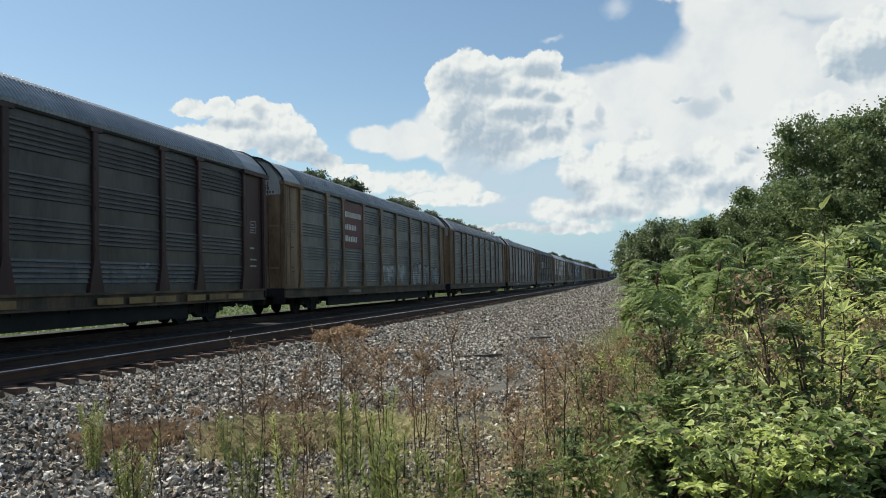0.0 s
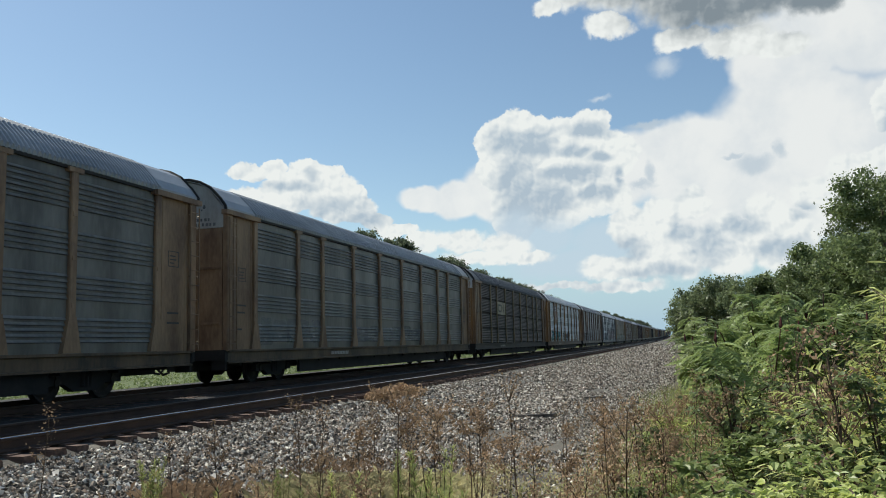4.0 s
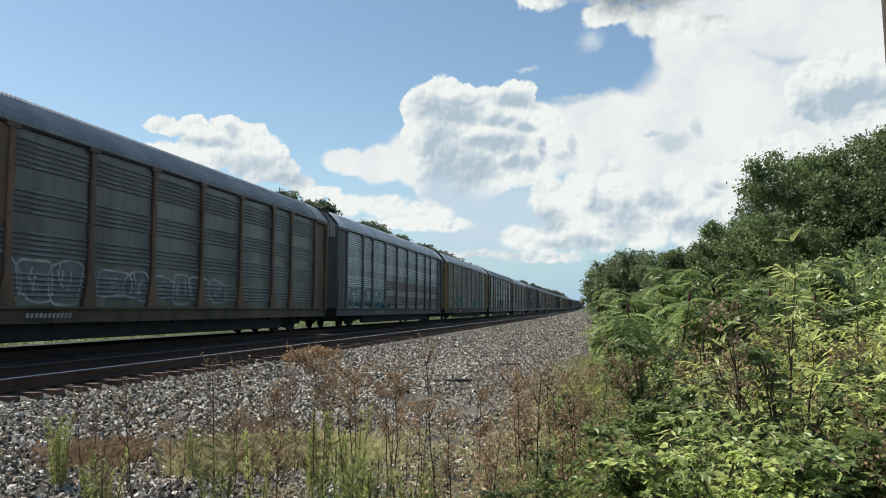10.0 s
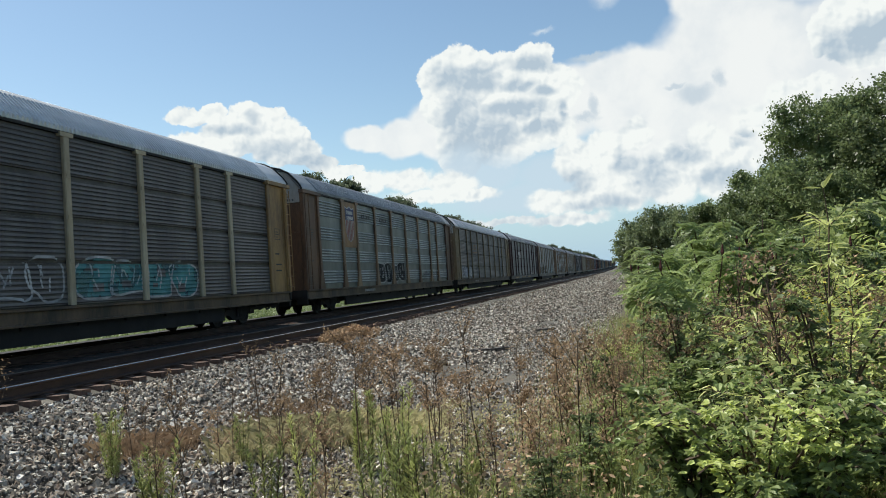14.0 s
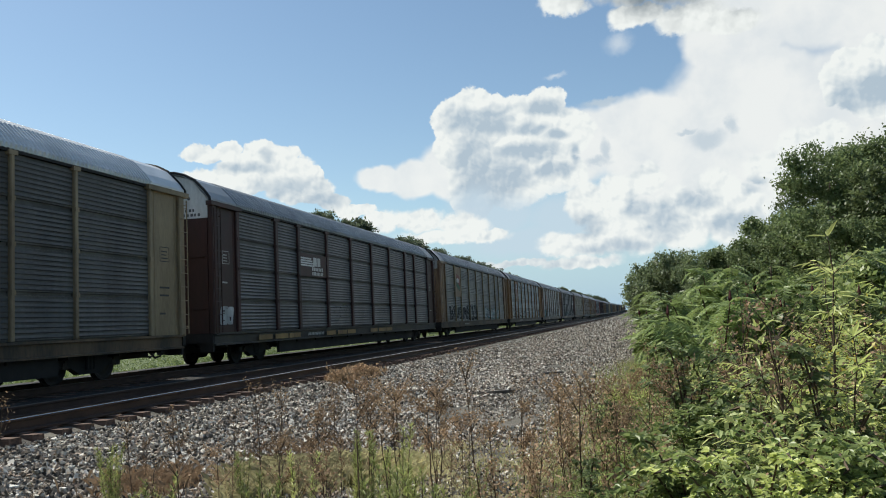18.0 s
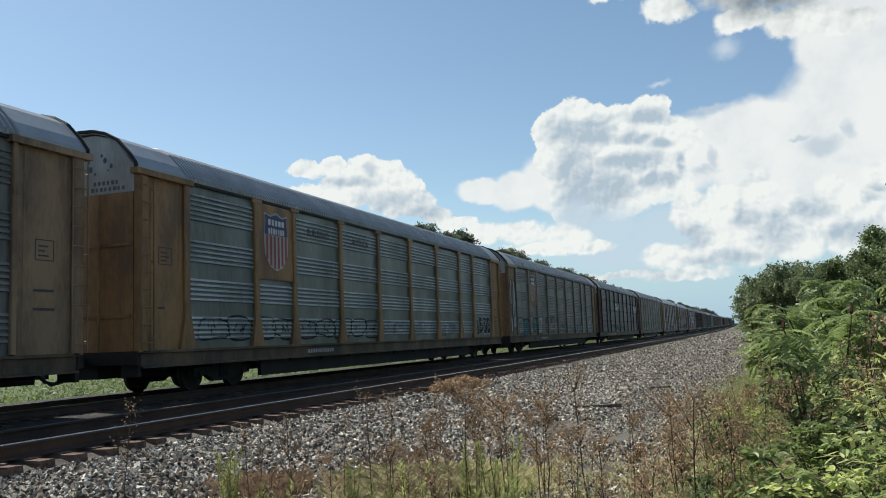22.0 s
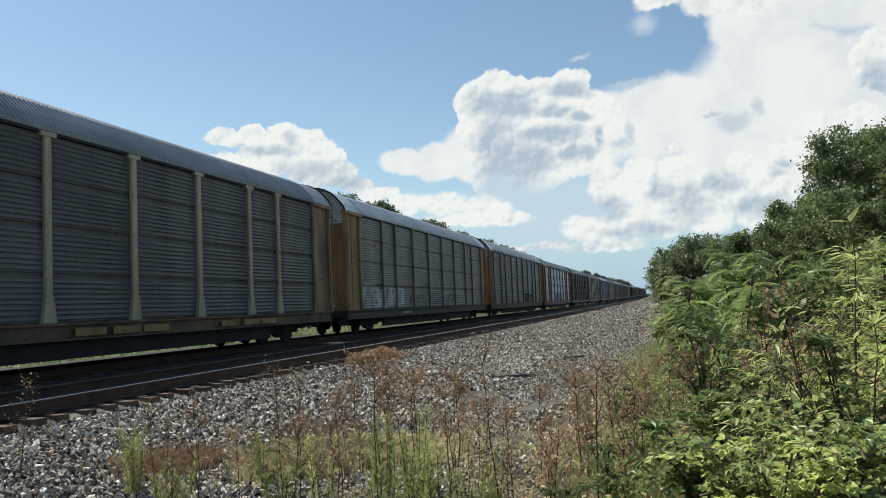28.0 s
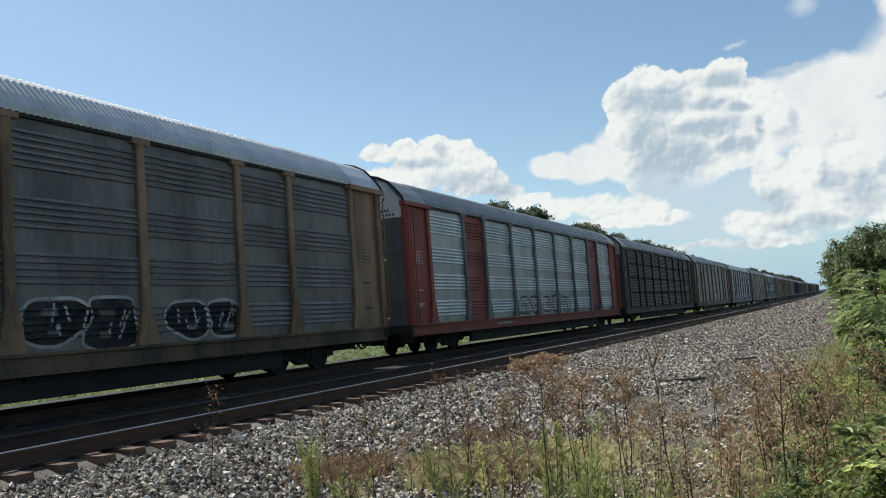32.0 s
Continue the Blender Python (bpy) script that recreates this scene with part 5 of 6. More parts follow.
SPECS = [
    dict(label="dirty grey autorack with dark maroon posts and yellow sill marks", post="maroon", end="maroon", sill="dirt", panel="brown", patches=(0.0, 6.0, 10.0),
         spray=[(-8.6, -3.0, 1.15, 1.9, 5, "ghost", None, 1), (1.0, 8.8, 1.15, 1.8, 6, "ghost", None, 2)]),
    dict(label="grey autorack with tan posts and a faded red sign, tagged", post="tan", end="tan", sill="dirt", panel="dull", signs=[(sign_red, 2)],
         spray=[(-8.9, -7.4, 1.2, 2.1, 1, None, "ghost", 3), (-1.2, 3.4, 1.05, 2.15, 4, "white", None, 4), (4.9, 11.4, 0.85, 2.25, 6, "white", "black", 5)]),
    dict(label="grey autorack with tan posts and a tagged end panel", post="tan", end="tan", sill="dirt", panel="dull", cap="light",
         spray=[(1.7, 4.1, 1.15, 2.2, 1, "ghost", None, 6), (-13.0, -12.3, 1.6, 3.6, 1, None, "black", 7)]),
    dict(label="dull grey autorack with tan posts and faded white tags", post="tan", end="tan", sill="dirt", panel="dull", spray=[(-11.6, -7.3, 1.1, 2.0, 5, "ghost", None, 8), (-4.0, 4.2, 1.1, 1.9, 6, "ghost", None, 9)]),
    dict(label="dark grey autorack with buff posts and a cream sign", kind="stacked", flare="thin", post="buff", end="tan", door="orange", sill="black", panel="dark", roof="dark", cap="white", tips=True, signs=[(sign_monogram, 2, "cream", "black", "ring")]),
    dict(label="bright silver autorack, orange posts, shield sign, teal tag", post="orange", end="orange", sill="rust", panel="bright", roof="light", signs=[(sign_shield, 1, "orange", False)], words=[("BUILDING", 2, 4.4), ("AMERICA", 3, 4.4)],
         spray=[(-10.8, -5.0, 0.98, 2.1, 4, "teal", "black", 10), (-2.9, 2.6, 1.0, 1.9, 5, "brown", "blue", 11), (9.3, 11.6, 1.2, 1.8, 2, "ghost", None, 12)]),
    dict(label="grimy autorack, rusty posts, faded shield sign, white tags", post="rust", end="rust", sill="dirt", panel="dull", signs=[(sign_shield, 1, "rust", True)],
         spray=[(-11.8, -9.4, 1.0, 2.1, 2, "black", "white", 13), (-8.8, -4.6, 1.0, 2.15, 4, "ghost", "white", 14), (-3.8, 3.2, 1.1, 2.0, 6, "ghost", "white", 15)]),
    dict(label="bright silver autorack with grey posts and a white and teal tag", post="grey", end="grey", sill="grey", panel="bright", roof="light", cap="light", signs=[(red_bands, (3, 4, 5, 6, 7, 8))],
         spray=[(-11.6, -2.8, 1.0, 2.15, 6, "white", "blue", 16, None, 0.45), (-11.6, -2.8, 0.98, 1.45, 5, "teal", None, 17)]),
    dict(label="brown-grey autorack, cream posts, shield sign, ribbed yellow end", kind="stacked", post="cream", end="yellow", sill="dirt", panel="brown", roof="light", cap="light", ribbed=True, signs=[(sign_shield, 1, "yellow", False)],
         spray=[(-8.9, -4.6, 1.1, 2.1, 2, "teal", None, 18), (-4.0, 1.2, 1.05, 2.1, 5, None, "white", 19), (1.7, 6.9, 1.05, 2.1, 4, "teal", "white", 20)]),
    dict(label="greenish grey autorack with tan posts and slogan, black and white tag", post="tan", end="rust", sill="dirt", panel="green", signs=[(sign_shield, 1, "orange", False)], words=[("BUILDING", 2, 4.3), ("AMERICA", 3, 4.3)],
         spray=[(-4.1, 0.9, 1.05, 2.15, 4, "black", "white", 21), (4.5, 9.0, 1.1, 1.7, 4, "ghost", None, 22)]),
    dict(label="grey autorack with tan posts and a small yellow sign", kind="stacked", flare="thin", post="buff", end="buff", sill="dirt", panel="slate", roof="light", cap="white", signs=[(sign_monogram, 2, "grey", "yellow", "cube")],
         spray=[(-11.7, -7.4, 1.1, 2.0, 6, "white", None, 23)]),
    dict(label="dark autorack with maroon posts and a striped maroon sign", kind="stacked", post="maroon", end="maroon", sill="black", panel="iron", roof="mid", cap="white", patches=(-9.0, -3.0, 2.5), signs=[(sign_monogram, 2, "maroon", "white", "stripes")],
         spray=[(-4.0, -1.8, 1.3, 1.9, 2, None, "ghost", 24), (-13.1, -12.3, 1.1, 1.8, 2, "white", None, 25, 1.447)]),
    dict(label="grey autorack, tan posts, flag sign, black and white tag", flare="thin", post="buff", end="tan", sill="dirt", panel="dull", cap="light", signs=[(sign_flag, 1)],
         spray=[(-11.0, -1.5, 1.0, 2.2, 9, "black", "white", 26, None, 0.55), (2.0, 9.0, 1.05, 2.0, 8, "white", "teal", 27, None, 0.5)]),
    dict(label="greenish autorack with orange posts, a shield sign and dark tags", post="orange", end="orange", sill="dirt", panel="green", cap="light", signs=[(sign_shield, 1, "orange", False)], words=[("BUILDING", 2, 4.3), ("AMERICA", 3, 4.3)],
         spray=[(-11.5, -1.4, 1.1, 1.75, 9, None, "black", 28), (-1.2, 6.5, 1.1, 1.7, 7, "ghost", None, 29), (9.3, 11.7, 1.05, 2.0, 4, "black", "white", 30)]),
    dict(label="dark autorack, tan posts, shield sign, white and teal tags", flare="thin", post="buff", end="tan", sill="dirt", panel="dull", signs=[(sign_shield, 1, "tan", False)],
         spray=[(-11.6, -5.9, 0.98, 2.1, 5, "white", "black", 31, None, 0.45, "teal"), (-5.2, -2.0, 1.05, 2.3, 1, "ghost", "black", 32), (-1.2, 6.8, 1.05, 1.9, 6, "ghost", None, 33), (7.3, 11.6, 1.05, 2.0, 4, None, "white", 41), (-13.2, -12.1, 1.0, 4.2, 2, "white", "black", 34, 1.447)]),
    dict(label="dark autorack with maroon ends, dark posts and small striped signs", kind="stacked", post="black", end="maroon", sill="dirt", panel="iron", cap="white", patches=(-8.0,), signs=[(sign_monogram, 3, "black", "white", "hook"), (sign_monogram, 8, "black", "white", "hook")],
         spray=[(-7.0, 1.0, 1.05, 1.75, 6, "pale", None, 35)]),
    dict(label="grey autorack with cream posts and a tan sign", tall=1.025, kind="stacked", flare="short", patches=(-9.0, -4.5, 1.0, 7.0), post="cream", end="tan", sill="dirt", panel="slate", cap="light", signs=[(sign_monogram, 2, "tan", "black", "cube")]),
    dict(label="grey autorack with tan posts and pale tags", tall=1.035, kind="stacked", flare="thin", post="tan", end="yellow", door="orange", sill="black", panel="dull", roof="light", cap="light", spray=[(-11.7, -5.9, 0.98, 2.1, 5, "white", None, 36, None, 0.4), (-5.0, 4.0, 0.98, 1.75, 7, "pale", None, 37)]),
    dict(label="dark grey autorack with tan posts and outlined bubble tags", tall=1.035, roof="light", post="tan", end="tan", sill="dirt", panel="dull", spray=[(1.7, 4.1, 0.98, 1.95, 2, "black", "white", 38), (4.9, 7.2, 0.98, 1.95, 2, "black", "white", 39)]),
    dict(label="silver autorack with red ends and red bands", post="grey", end="red", door="grey", sill="red", panel="bright", roof="mid", cap="white", red_bays=(1, 7), spray=[(-3.9, 3.5, 1.05, 1.9, 5, "ghost", "black", 40)]),
    dict(label="dark grey autorack with maroon posts", kind="stacked", post="maroon", end="black", sill="black", panel="dark"),
    dict(label="grey autorack with tan posts", post="tan", end="tan", sill="dirt", panel="dull"),
    dict(label="pale grey autorack with grey posts", post="grey", end="grey", sill="grey", panel="green", roof="light"),
    dict(label="brown-grey autorack with cream posts", kind="stacked", flare="thin", post="cream", end="tan", sill="dirt", panel="brown"),
]
CARS = []
for number in range(42):
    spec = SPECS[number] if number < len(SPECS) else SPECS[19 + (number * 7) % 5] if number % 5 else SPECS[3]
    spec = dict(spec)
    if number >= len(SPECS):
        spec["label"] = "distant " + spec["label"]
        spec["spray"] = ()
    CARS.append(build_car(spec))


Shape.squeeze = 1.0


def train_y(number, t):
    return FIRST_GAP + PITCH * (number - 0.5) - (SPEED - 0.05) * t - 0.002 * t * t


def motions():
    """The train rolls towards the camera and past it."""
    for number, car in enumerate(CARS):
        rows = []
        for i in range(17):
            t = 2.0 * i
            y = train_y(number, t)
            rows.append((t, pose(FAR_TRACK, y, RAIL_Z + rise(y), math.degrees(1.2e-5 * max(y, 0)))))
        walk(car, rows)
    turn = math.degrees(SPEED / FPS / 0.42)
    walk(WHEELSETS[0], [(i / FPS, pose(0, 0, 0, (turn * i) % 360)) for i in range(32 * FPS + 1)])
    rolling = WHEELSETS[0].animation_data
    for w in WHEELSETS[1:]:
        w.rotation_mode = "QUATERNION"
        keys = w.animation_data_create()
        keys.action = rolling.action
        keys.action_slot = rolling.action_slot


# ---- trees and shrubs ----
def leaf_cloud(rng, centres, per, spread, size, name, flat=0.6, long=1.6):
    """Many small leaves round the given centres, as one mesh of quads turned at random."""
    centres = np.asarray(centres, float)
    n = len(centres) * per
    c = np.repeat(centres, per, axis=0) + rng.normal(size=(n, 3)) * np.asarray(spread)
    a = rng.normal(size=(n, 3))
    a /= np.linalg.norm(a, axis=1)[:, None]
    up = np.array([0, 0, 1.0]) * flat + rng.normal(size=(n, 3)) * (1 - flat * 0.6)
    b = np.cross(up, a)
    b /= np.linalg.norm(b, axis=1)[:, None] + 1e-9
    s = size * rng.uniform(0.6, 1.4, size=(n, 1))
    v = np.stack([c - a * s * long / 2, c + b * s * 0.5, c + a * s * long / 2, c - b * s * 0.5], axis=1).reshape(-1, 3)
    return quick_mesh(name, v, np.arange(4 * n).reshape(n, 4))


def make_tree(seed, height, width, base=0.25, leaf=0.16, clumps=260, per=34, material=None, label="leafy green deciduous tree"):
    rng, r = np.random.default_rng(seed), random.Random(seed)
    tree = tagged(new("tree"), label, "tree", "trees")
    s = Shape()
    tip, p, rad = Vector((0, 0, -0.3)), [], 0.014 * height + 0.04
    for i in range(6):
        q = tip + Vector((r.uniform(-0.03, 0.03) * height, r.uniform(-0.03, 0.03) * height, height * 0.14))
        s.tube(tip, q, rad, rad * 0.78, 7)
        p.append((tip.copy(), rad))
        tip, rad = q, rad * 0.78
    centres = []
    for i in range(22):
        k = r.uniform(base, 0.97)
        at = p[min(5, int(k * 6))][0] + Vector((0, 0, height * 0.05))
        a, reach = r.uniform(0, math.tau), width * 0.58 * r.uniform(0.6, 1.1) * (1.15 - 0.75 * k)
        end = at + Vector((math.cos(a) * reach, math.sin(a) * reach, height * r.uniform(0.05, 0.22)))
        mid = (at + end) / 2 + Vector((0, 0, -0.02 * height))
        s.tube(at, mid, 0.03 + 0.004 * height, 0.03, 5).tube(mid, end, 0.03, 0.012, 5)
        for j in range(5):
            centres.append(mid.lerp(end, j / 4) + Vector((r.gauss(0, 0.12), r.gauss(0, 0.12), r.gauss(0, 0.12))))
    lumps = []
    for i in range(15):
        a, z = r.uniform(0, math.tau), r.uniform(base + 0.05, 0.92)
        w = width * 0.5 * math.sin(math.pi * min(1, max(0.12, (z - base) / (1.05 - base)))) ** 0.6
        lumps.append((Vector((math.cos(a) * w * 0.65, math.sin(a) * w * 0.65, z * height)), w * r.uniform(0.3, 0.6)))
    while len(centres) < clumps:
        c, w = lumps[r.randrange(len(lumps))]
        d = Vector((r.gauss(0, 1), r.gauss(0, 1), r.gauss(0, 1))).normalized() * w * r.uniform(0.6, 1.1)
        d.z *= 0.85
        centres.append(c + d)
    for i in range(9):                      # single sprays that stand out from the crown
        c, w = lumps[r.randrange(len(lumps))]
        d = Vector((r.gauss(0, 1), r.gauss(0, 1), abs(r.gauss(0, 0.8)))).normalized()
        for j in range(6):
            centres.append(c + d * w * (0.9 + 0.13 * j) + Vector((0, 0, 0.02 * j * w)))
    piece("trunk", s.mesh("trunk"), M_BARK, tree, label="rough brown trunk and limbs")
    piece("crown", leaf_cloud(rng, [tuple(c) for c in centres], per, (width * 0.035, width * 0.035, width * 0.026), leaf, "crown"), material or M_LEAF, tree)
    return tree


def place(thing, x, y, turn=0.0, size=1.0, sink=0.0):
    thing.matrix_basis = pose(x, y, land(x, y) - sink, 0, 0, turn) @ Matrix.Diagonal((size, size, size, 1))
    return thing


def again(thing, x, y, turn=0.0, size=1.0, sink=0.0):
    return place(copy_thing(thing, Matrix.Identity(4)), x, y, turn, size, sink)


T1 = place(make_tree(1, 9.3, 7.2, 0.10, 0.105, 620, 66, label="tall leafy tree on the bank"), 10.3, 47.0, 0, 0.97)
T2 = place(make_tree(2, 7.0, 6.0, 0.08, 0.12, 480, 44, label="leafy tree on the bank"), 13.0, 43.0, 40)
T3 = place(make_tree(3, 20.0, 11.0, 0.2, 0.26, 560, 36, M_HAZED_WOODS, "tall tree in the far tree line"), -47.0, 128.0)
T4 = place(make_tree(4, 8.0, 9.0, 0.03, 0.20, 420, 36, M_HAZED, "rounded green tree beyond the shrubs"), 4.2, 105.0)
far_line = [123.0, 134.0] + list(np.arange(154, 330, 3.6)) + list(np.arange(520, 1400, 24.0))
for k, y in enumerate(far_line):
    r = random.Random(100 + k)
    again(T3, -47 + r.uniform(-2.5, 2.5), y + r.uniform(-2, 2), r.uniform(0, 360), (1.03 if y < 140 else r.uniform(0.93, 0.975) - 0.0004 * max(0, y - 230) * (y < 400)))
for x, y, s in ((14.4, 52.0, 1.06), (17.0, 47.0, 1.12), (21.0, 55.0, 1.34), (12.0, 58.0, 0.9), (25.0, 60.0, 1.4), (29.0, 66.0, 1.5)):
    again(T1, x, y, x * 37, s)
for x, y, s in ((16.5, 38.0, 0.95), (9.6, 41.0, 0.66), (19.0, 36.0, 1.0), (7.6, 52.0, 0.74), (6.0, 60.0, 0.72), (8.8, 56.0, 0.95)):
    again(T2, x, y, x * 53, s)
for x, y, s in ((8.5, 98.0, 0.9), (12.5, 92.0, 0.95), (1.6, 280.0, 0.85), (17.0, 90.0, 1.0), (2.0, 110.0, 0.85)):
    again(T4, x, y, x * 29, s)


def leaf_quads(parts, name):
    """Leaves from rows of base, direction, side and sizes: a folded six-cornered blade each."""
    v, f = [], []
    for base, d, side, length, width in parts:
        base, d, side = Vector(base), Vector(d).normalized(), Vector(side)
        side = (side - d * side.dot(d)).normalized()
        n, fold = len(v), d.cross(side) * width * 0.16
        v += [base, base + d * length * 0.30 + side * width * 0.46 + fold, base + d * length * 0.66 + side * width * 0.36 + fold, base + d * length - fold * 0.8,
              base + d * length * 0.66 - side * width * 0.36 + fold, base + d * length * 0.30 - side * width * 0.46 + fold]
        f += [(n, n + 1, n + 2, n + 3), (n, n + 3, n + 4, n + 5)]
    return quick_mesh(name, np.array([tuple(p) for p in v]), np.array(f))


def compound(rows, base, d, r, pairs=8, length=0.38, leaflet=0.085, droop=0.5):
    """One feathered leaf: pairs of leaflets along a drooping stalk."""
    d = Vector(d).normalized()
    p, across = Vector(base), d.cross(Vector((0, 0, 1))).normalized()
    for i in range(pairs):
        d = (d + Vector((0, 0, -droop / pairs))).normalized()
        p = p + d * length / pairs
        k = leaflet * (0.7 + 0.6 * math.sin(math.pi * (i + 1) / (pairs + 1)))
        for s in (-1, 1):
            rows.append((p.copy(), across * s + d * 0.35 + Vector((0, 0, -0.25 + r.uniform(-0.1, 0.1))), d, k, k * 0.37))
    rows.append((p, d, across, leaflet, leaflet * 0.3))


def make_sumac(seed, height):
    r = random.Random(seed)
    plant = tagged(new("sumac"), "sumac shrub with feathered green leaves and dark cones", "shrub", "sumac shrubs")
    s, rows, cones = Shape(), [], []
    for k in range(5):
        top = Vector((r.uniform(-0.7, 0.7), r.uniform(-0.7, 0.7), height * r.uniform(0.7, 1.0)))
        mid = top * 0.5 + Vector((r.uniform(-0.1, 0.1), r.uniform(-0.1, 0.1), 0))
        s.tube((0.1 * top.x, 0.1 * top.y, -0.1), mid, 0.022, 0.017, 5).tube(mid, top, 0.017, 0.01, 5)
        if r.random() < 0.45:
            cones.append(top)
        for i in range(24):
            f = 1 - 0.65 * r.random() ** 1.7
            a = r.uniform(0, math.tau)
            base = mid.lerp(top, max(0, f * 2 - 1)) if f > 0.5 else mid * (f * 2)
            compound(rows, base, (math.cos(a), math.sin(a), r.uniform(-0.1, 1.1)), r, 8, r.uniform(0.34, 0.5), 0.13, r.uniform(0.6, 2.2))
    tagged(piece("stemwork", s.mesh("stemwork"), M_STEM, plant), kind="stuff")
    tagged(piece("leaves", leaf_quads(rows, "leaves"), M_SUMAC, plant), kind="stuff")
    for c in cones:
        q = Shape()
        q.tube(c, c + Vector((0, 0, 0.06)), 0.012, 0.032, 6).tube(c + Vector((0, 0, 0.06)), c + Vector((0.01, 0, 0.19)), 0.032, 0.006, 6)
        piece("cone", q.mesh("cone"), M_CONE, plant, label="dark red seed cone")
    return plant


def make_sapling(seed, height, material):
    r = random.Random(seed)
    plant = tagged(new("sapling"), "slender sapling with long bright drooping leaves", "sapling", "bright saplings")
    s, rows = Shape(), []
    tip = Vector((0, 0, -0.1))
    pts = []
    for i in range(8):
        q = tip + Vector((r.uniform(-0.03, 0.03), r.uniform(-0.03, 0.03), height / 7.8))
        s.tube(tip, q, 0.016 - 0.0016 * i, 0.0145 - 0.0016 * i, 5)
        pts.append(q)
        tip = q
    for i in range(30):
        f = (i + r.random()) / 30
        base = pts[min(7, int(f * 8))]
        a = i * 2.4
        a += r.uniform(-0.8, 0.8)
        d = Vector((math.cos(a), math.sin(a), r.uniform(-0.1, 0.95)))
        reach = (1.05 - f) * 0.75 + 0.08
        if f < 0.8:
            end = base + d.normalized() * reach
            s.tube(base, end, 0.004, 0.002, 4)
            for j in range(14):
                p = base.lerp(end, (j + 1) / 14)
                b = a + r.uniform(-1.3, 1.3)
                rows.append((p, (math.cos(b), math.sin(b), r.uniform(-0.7, 0.25)), (-math.sin(b), math.cos(b), r.uniform(-0.3, 0.3)), r.uniform(0.08, 0.15), r.uniform(0.02, 0.034)))
        else:
            rows.append((base, d, (-math.sin(a), math.cos(a), 0.1), r.uniform(0.12, 0.18), 0.04))
    tagged(piece("stem", s.mesh("stem"), M_STEM, plant), kind="stuff")
    tagged(piece("leaves", leaf_quads(rows, "leaves"), material, plant), kind="stuff")
    return plant


def make_bramble(seed, height, material, leaf=0.075, canes=9):
    r = random.Random(seed)
    plant = tagged(new("bramble"), "low tangled bramble with broad green leaves", "bramble", "brambles on the bank")
    s, rows = Shape(), []
    for k in range(canes):
        a, reach = r.uniform(0, math.tau), r.uniform(0.15, 0.55)
        p, h = Vector((0.05 * math.cos(a), 0.05 * math.sin(a), -0.05)), height * r.uniform(0.6, 1.0)
        for i in range(6):
            f = (i + 1) / 6
            q = Vector((math.cos(a) * reach * f ** 1.4, math.sin(a) * reach * f ** 1.4, h * math.sin(f * 1.9) / 0.96))
            s.tube(p, q, 0.006, 0.005, 4)
            for j in range(9):
                b = r.uniform(0, math.tau)
                base = p.lerp(q, r.random())
                d = Vector((math.cos(b), math.sin(b), r.uniform(-0.1, 0.6)))
                base = base + d * r.uniform(0.0, 0.08)
                for turn in (-0.9, 0.0, 0.9):
                    rows.append((base, (math.cos(b + turn), math.sin(b + turn), r.uniform(-0.7, 0.5)), (-math.sin(b + turn), math.cos(b + turn), r.uniform(-0.9, 0.9)), leaf * r.uniform(0.7, 1.3), leaf * r.uniform(0.5, 0.8)))
            p = q
    tagged(piece("cane_tangle", s.mesh("cane_tangle"), M_STEM, plant), kind="stuff")
    tagged(piece("leaves", leaf_quads(rows, "leaves"), material, plant), kind="stuff")
    return plant


def make_goldenrod(seed, height):
    r = random.Random(seed)
    plant = tagged(new("goldenrod"), "feathery yellow-green goldenrod stalks", "weed", "goldenrod in the gravel")
    s, rows = Shape(), []
    for k in range(4):
        top = Vector((r.uniform(-0.16, 0.16), r.uniform(-0.16, 0.16), height * r.uniform(0.75, 1.0)))
        foot = Vector((top.x * 0.3, top.y * 0.3, -0.05))
        s.tube(foot, top, 0.005, 0.003, 4)
        for i in range(130):
            f = r.uniform(0.12, 1.0)
            b = r.uniform(0, math.tau)
            rows.append((foot.lerp(top, f), (math.cos(b), math.sin(b), r.uniform(0.5, 1.6)), (-math.sin(b), math.cos(b), 0), r.uniform(0.05, 0.11) * (1.2 - 0.5 * f), r.uniform(0.008, 0.016)))
    tagged(piece("stemwork", s.mesh("stemwork"), M_STEM, plant), kind="stuff")
    tagged(piece("leaves", leaf_quads(rows, "leaves"), M_GOLD, plant), kind="stuff")
    return plant


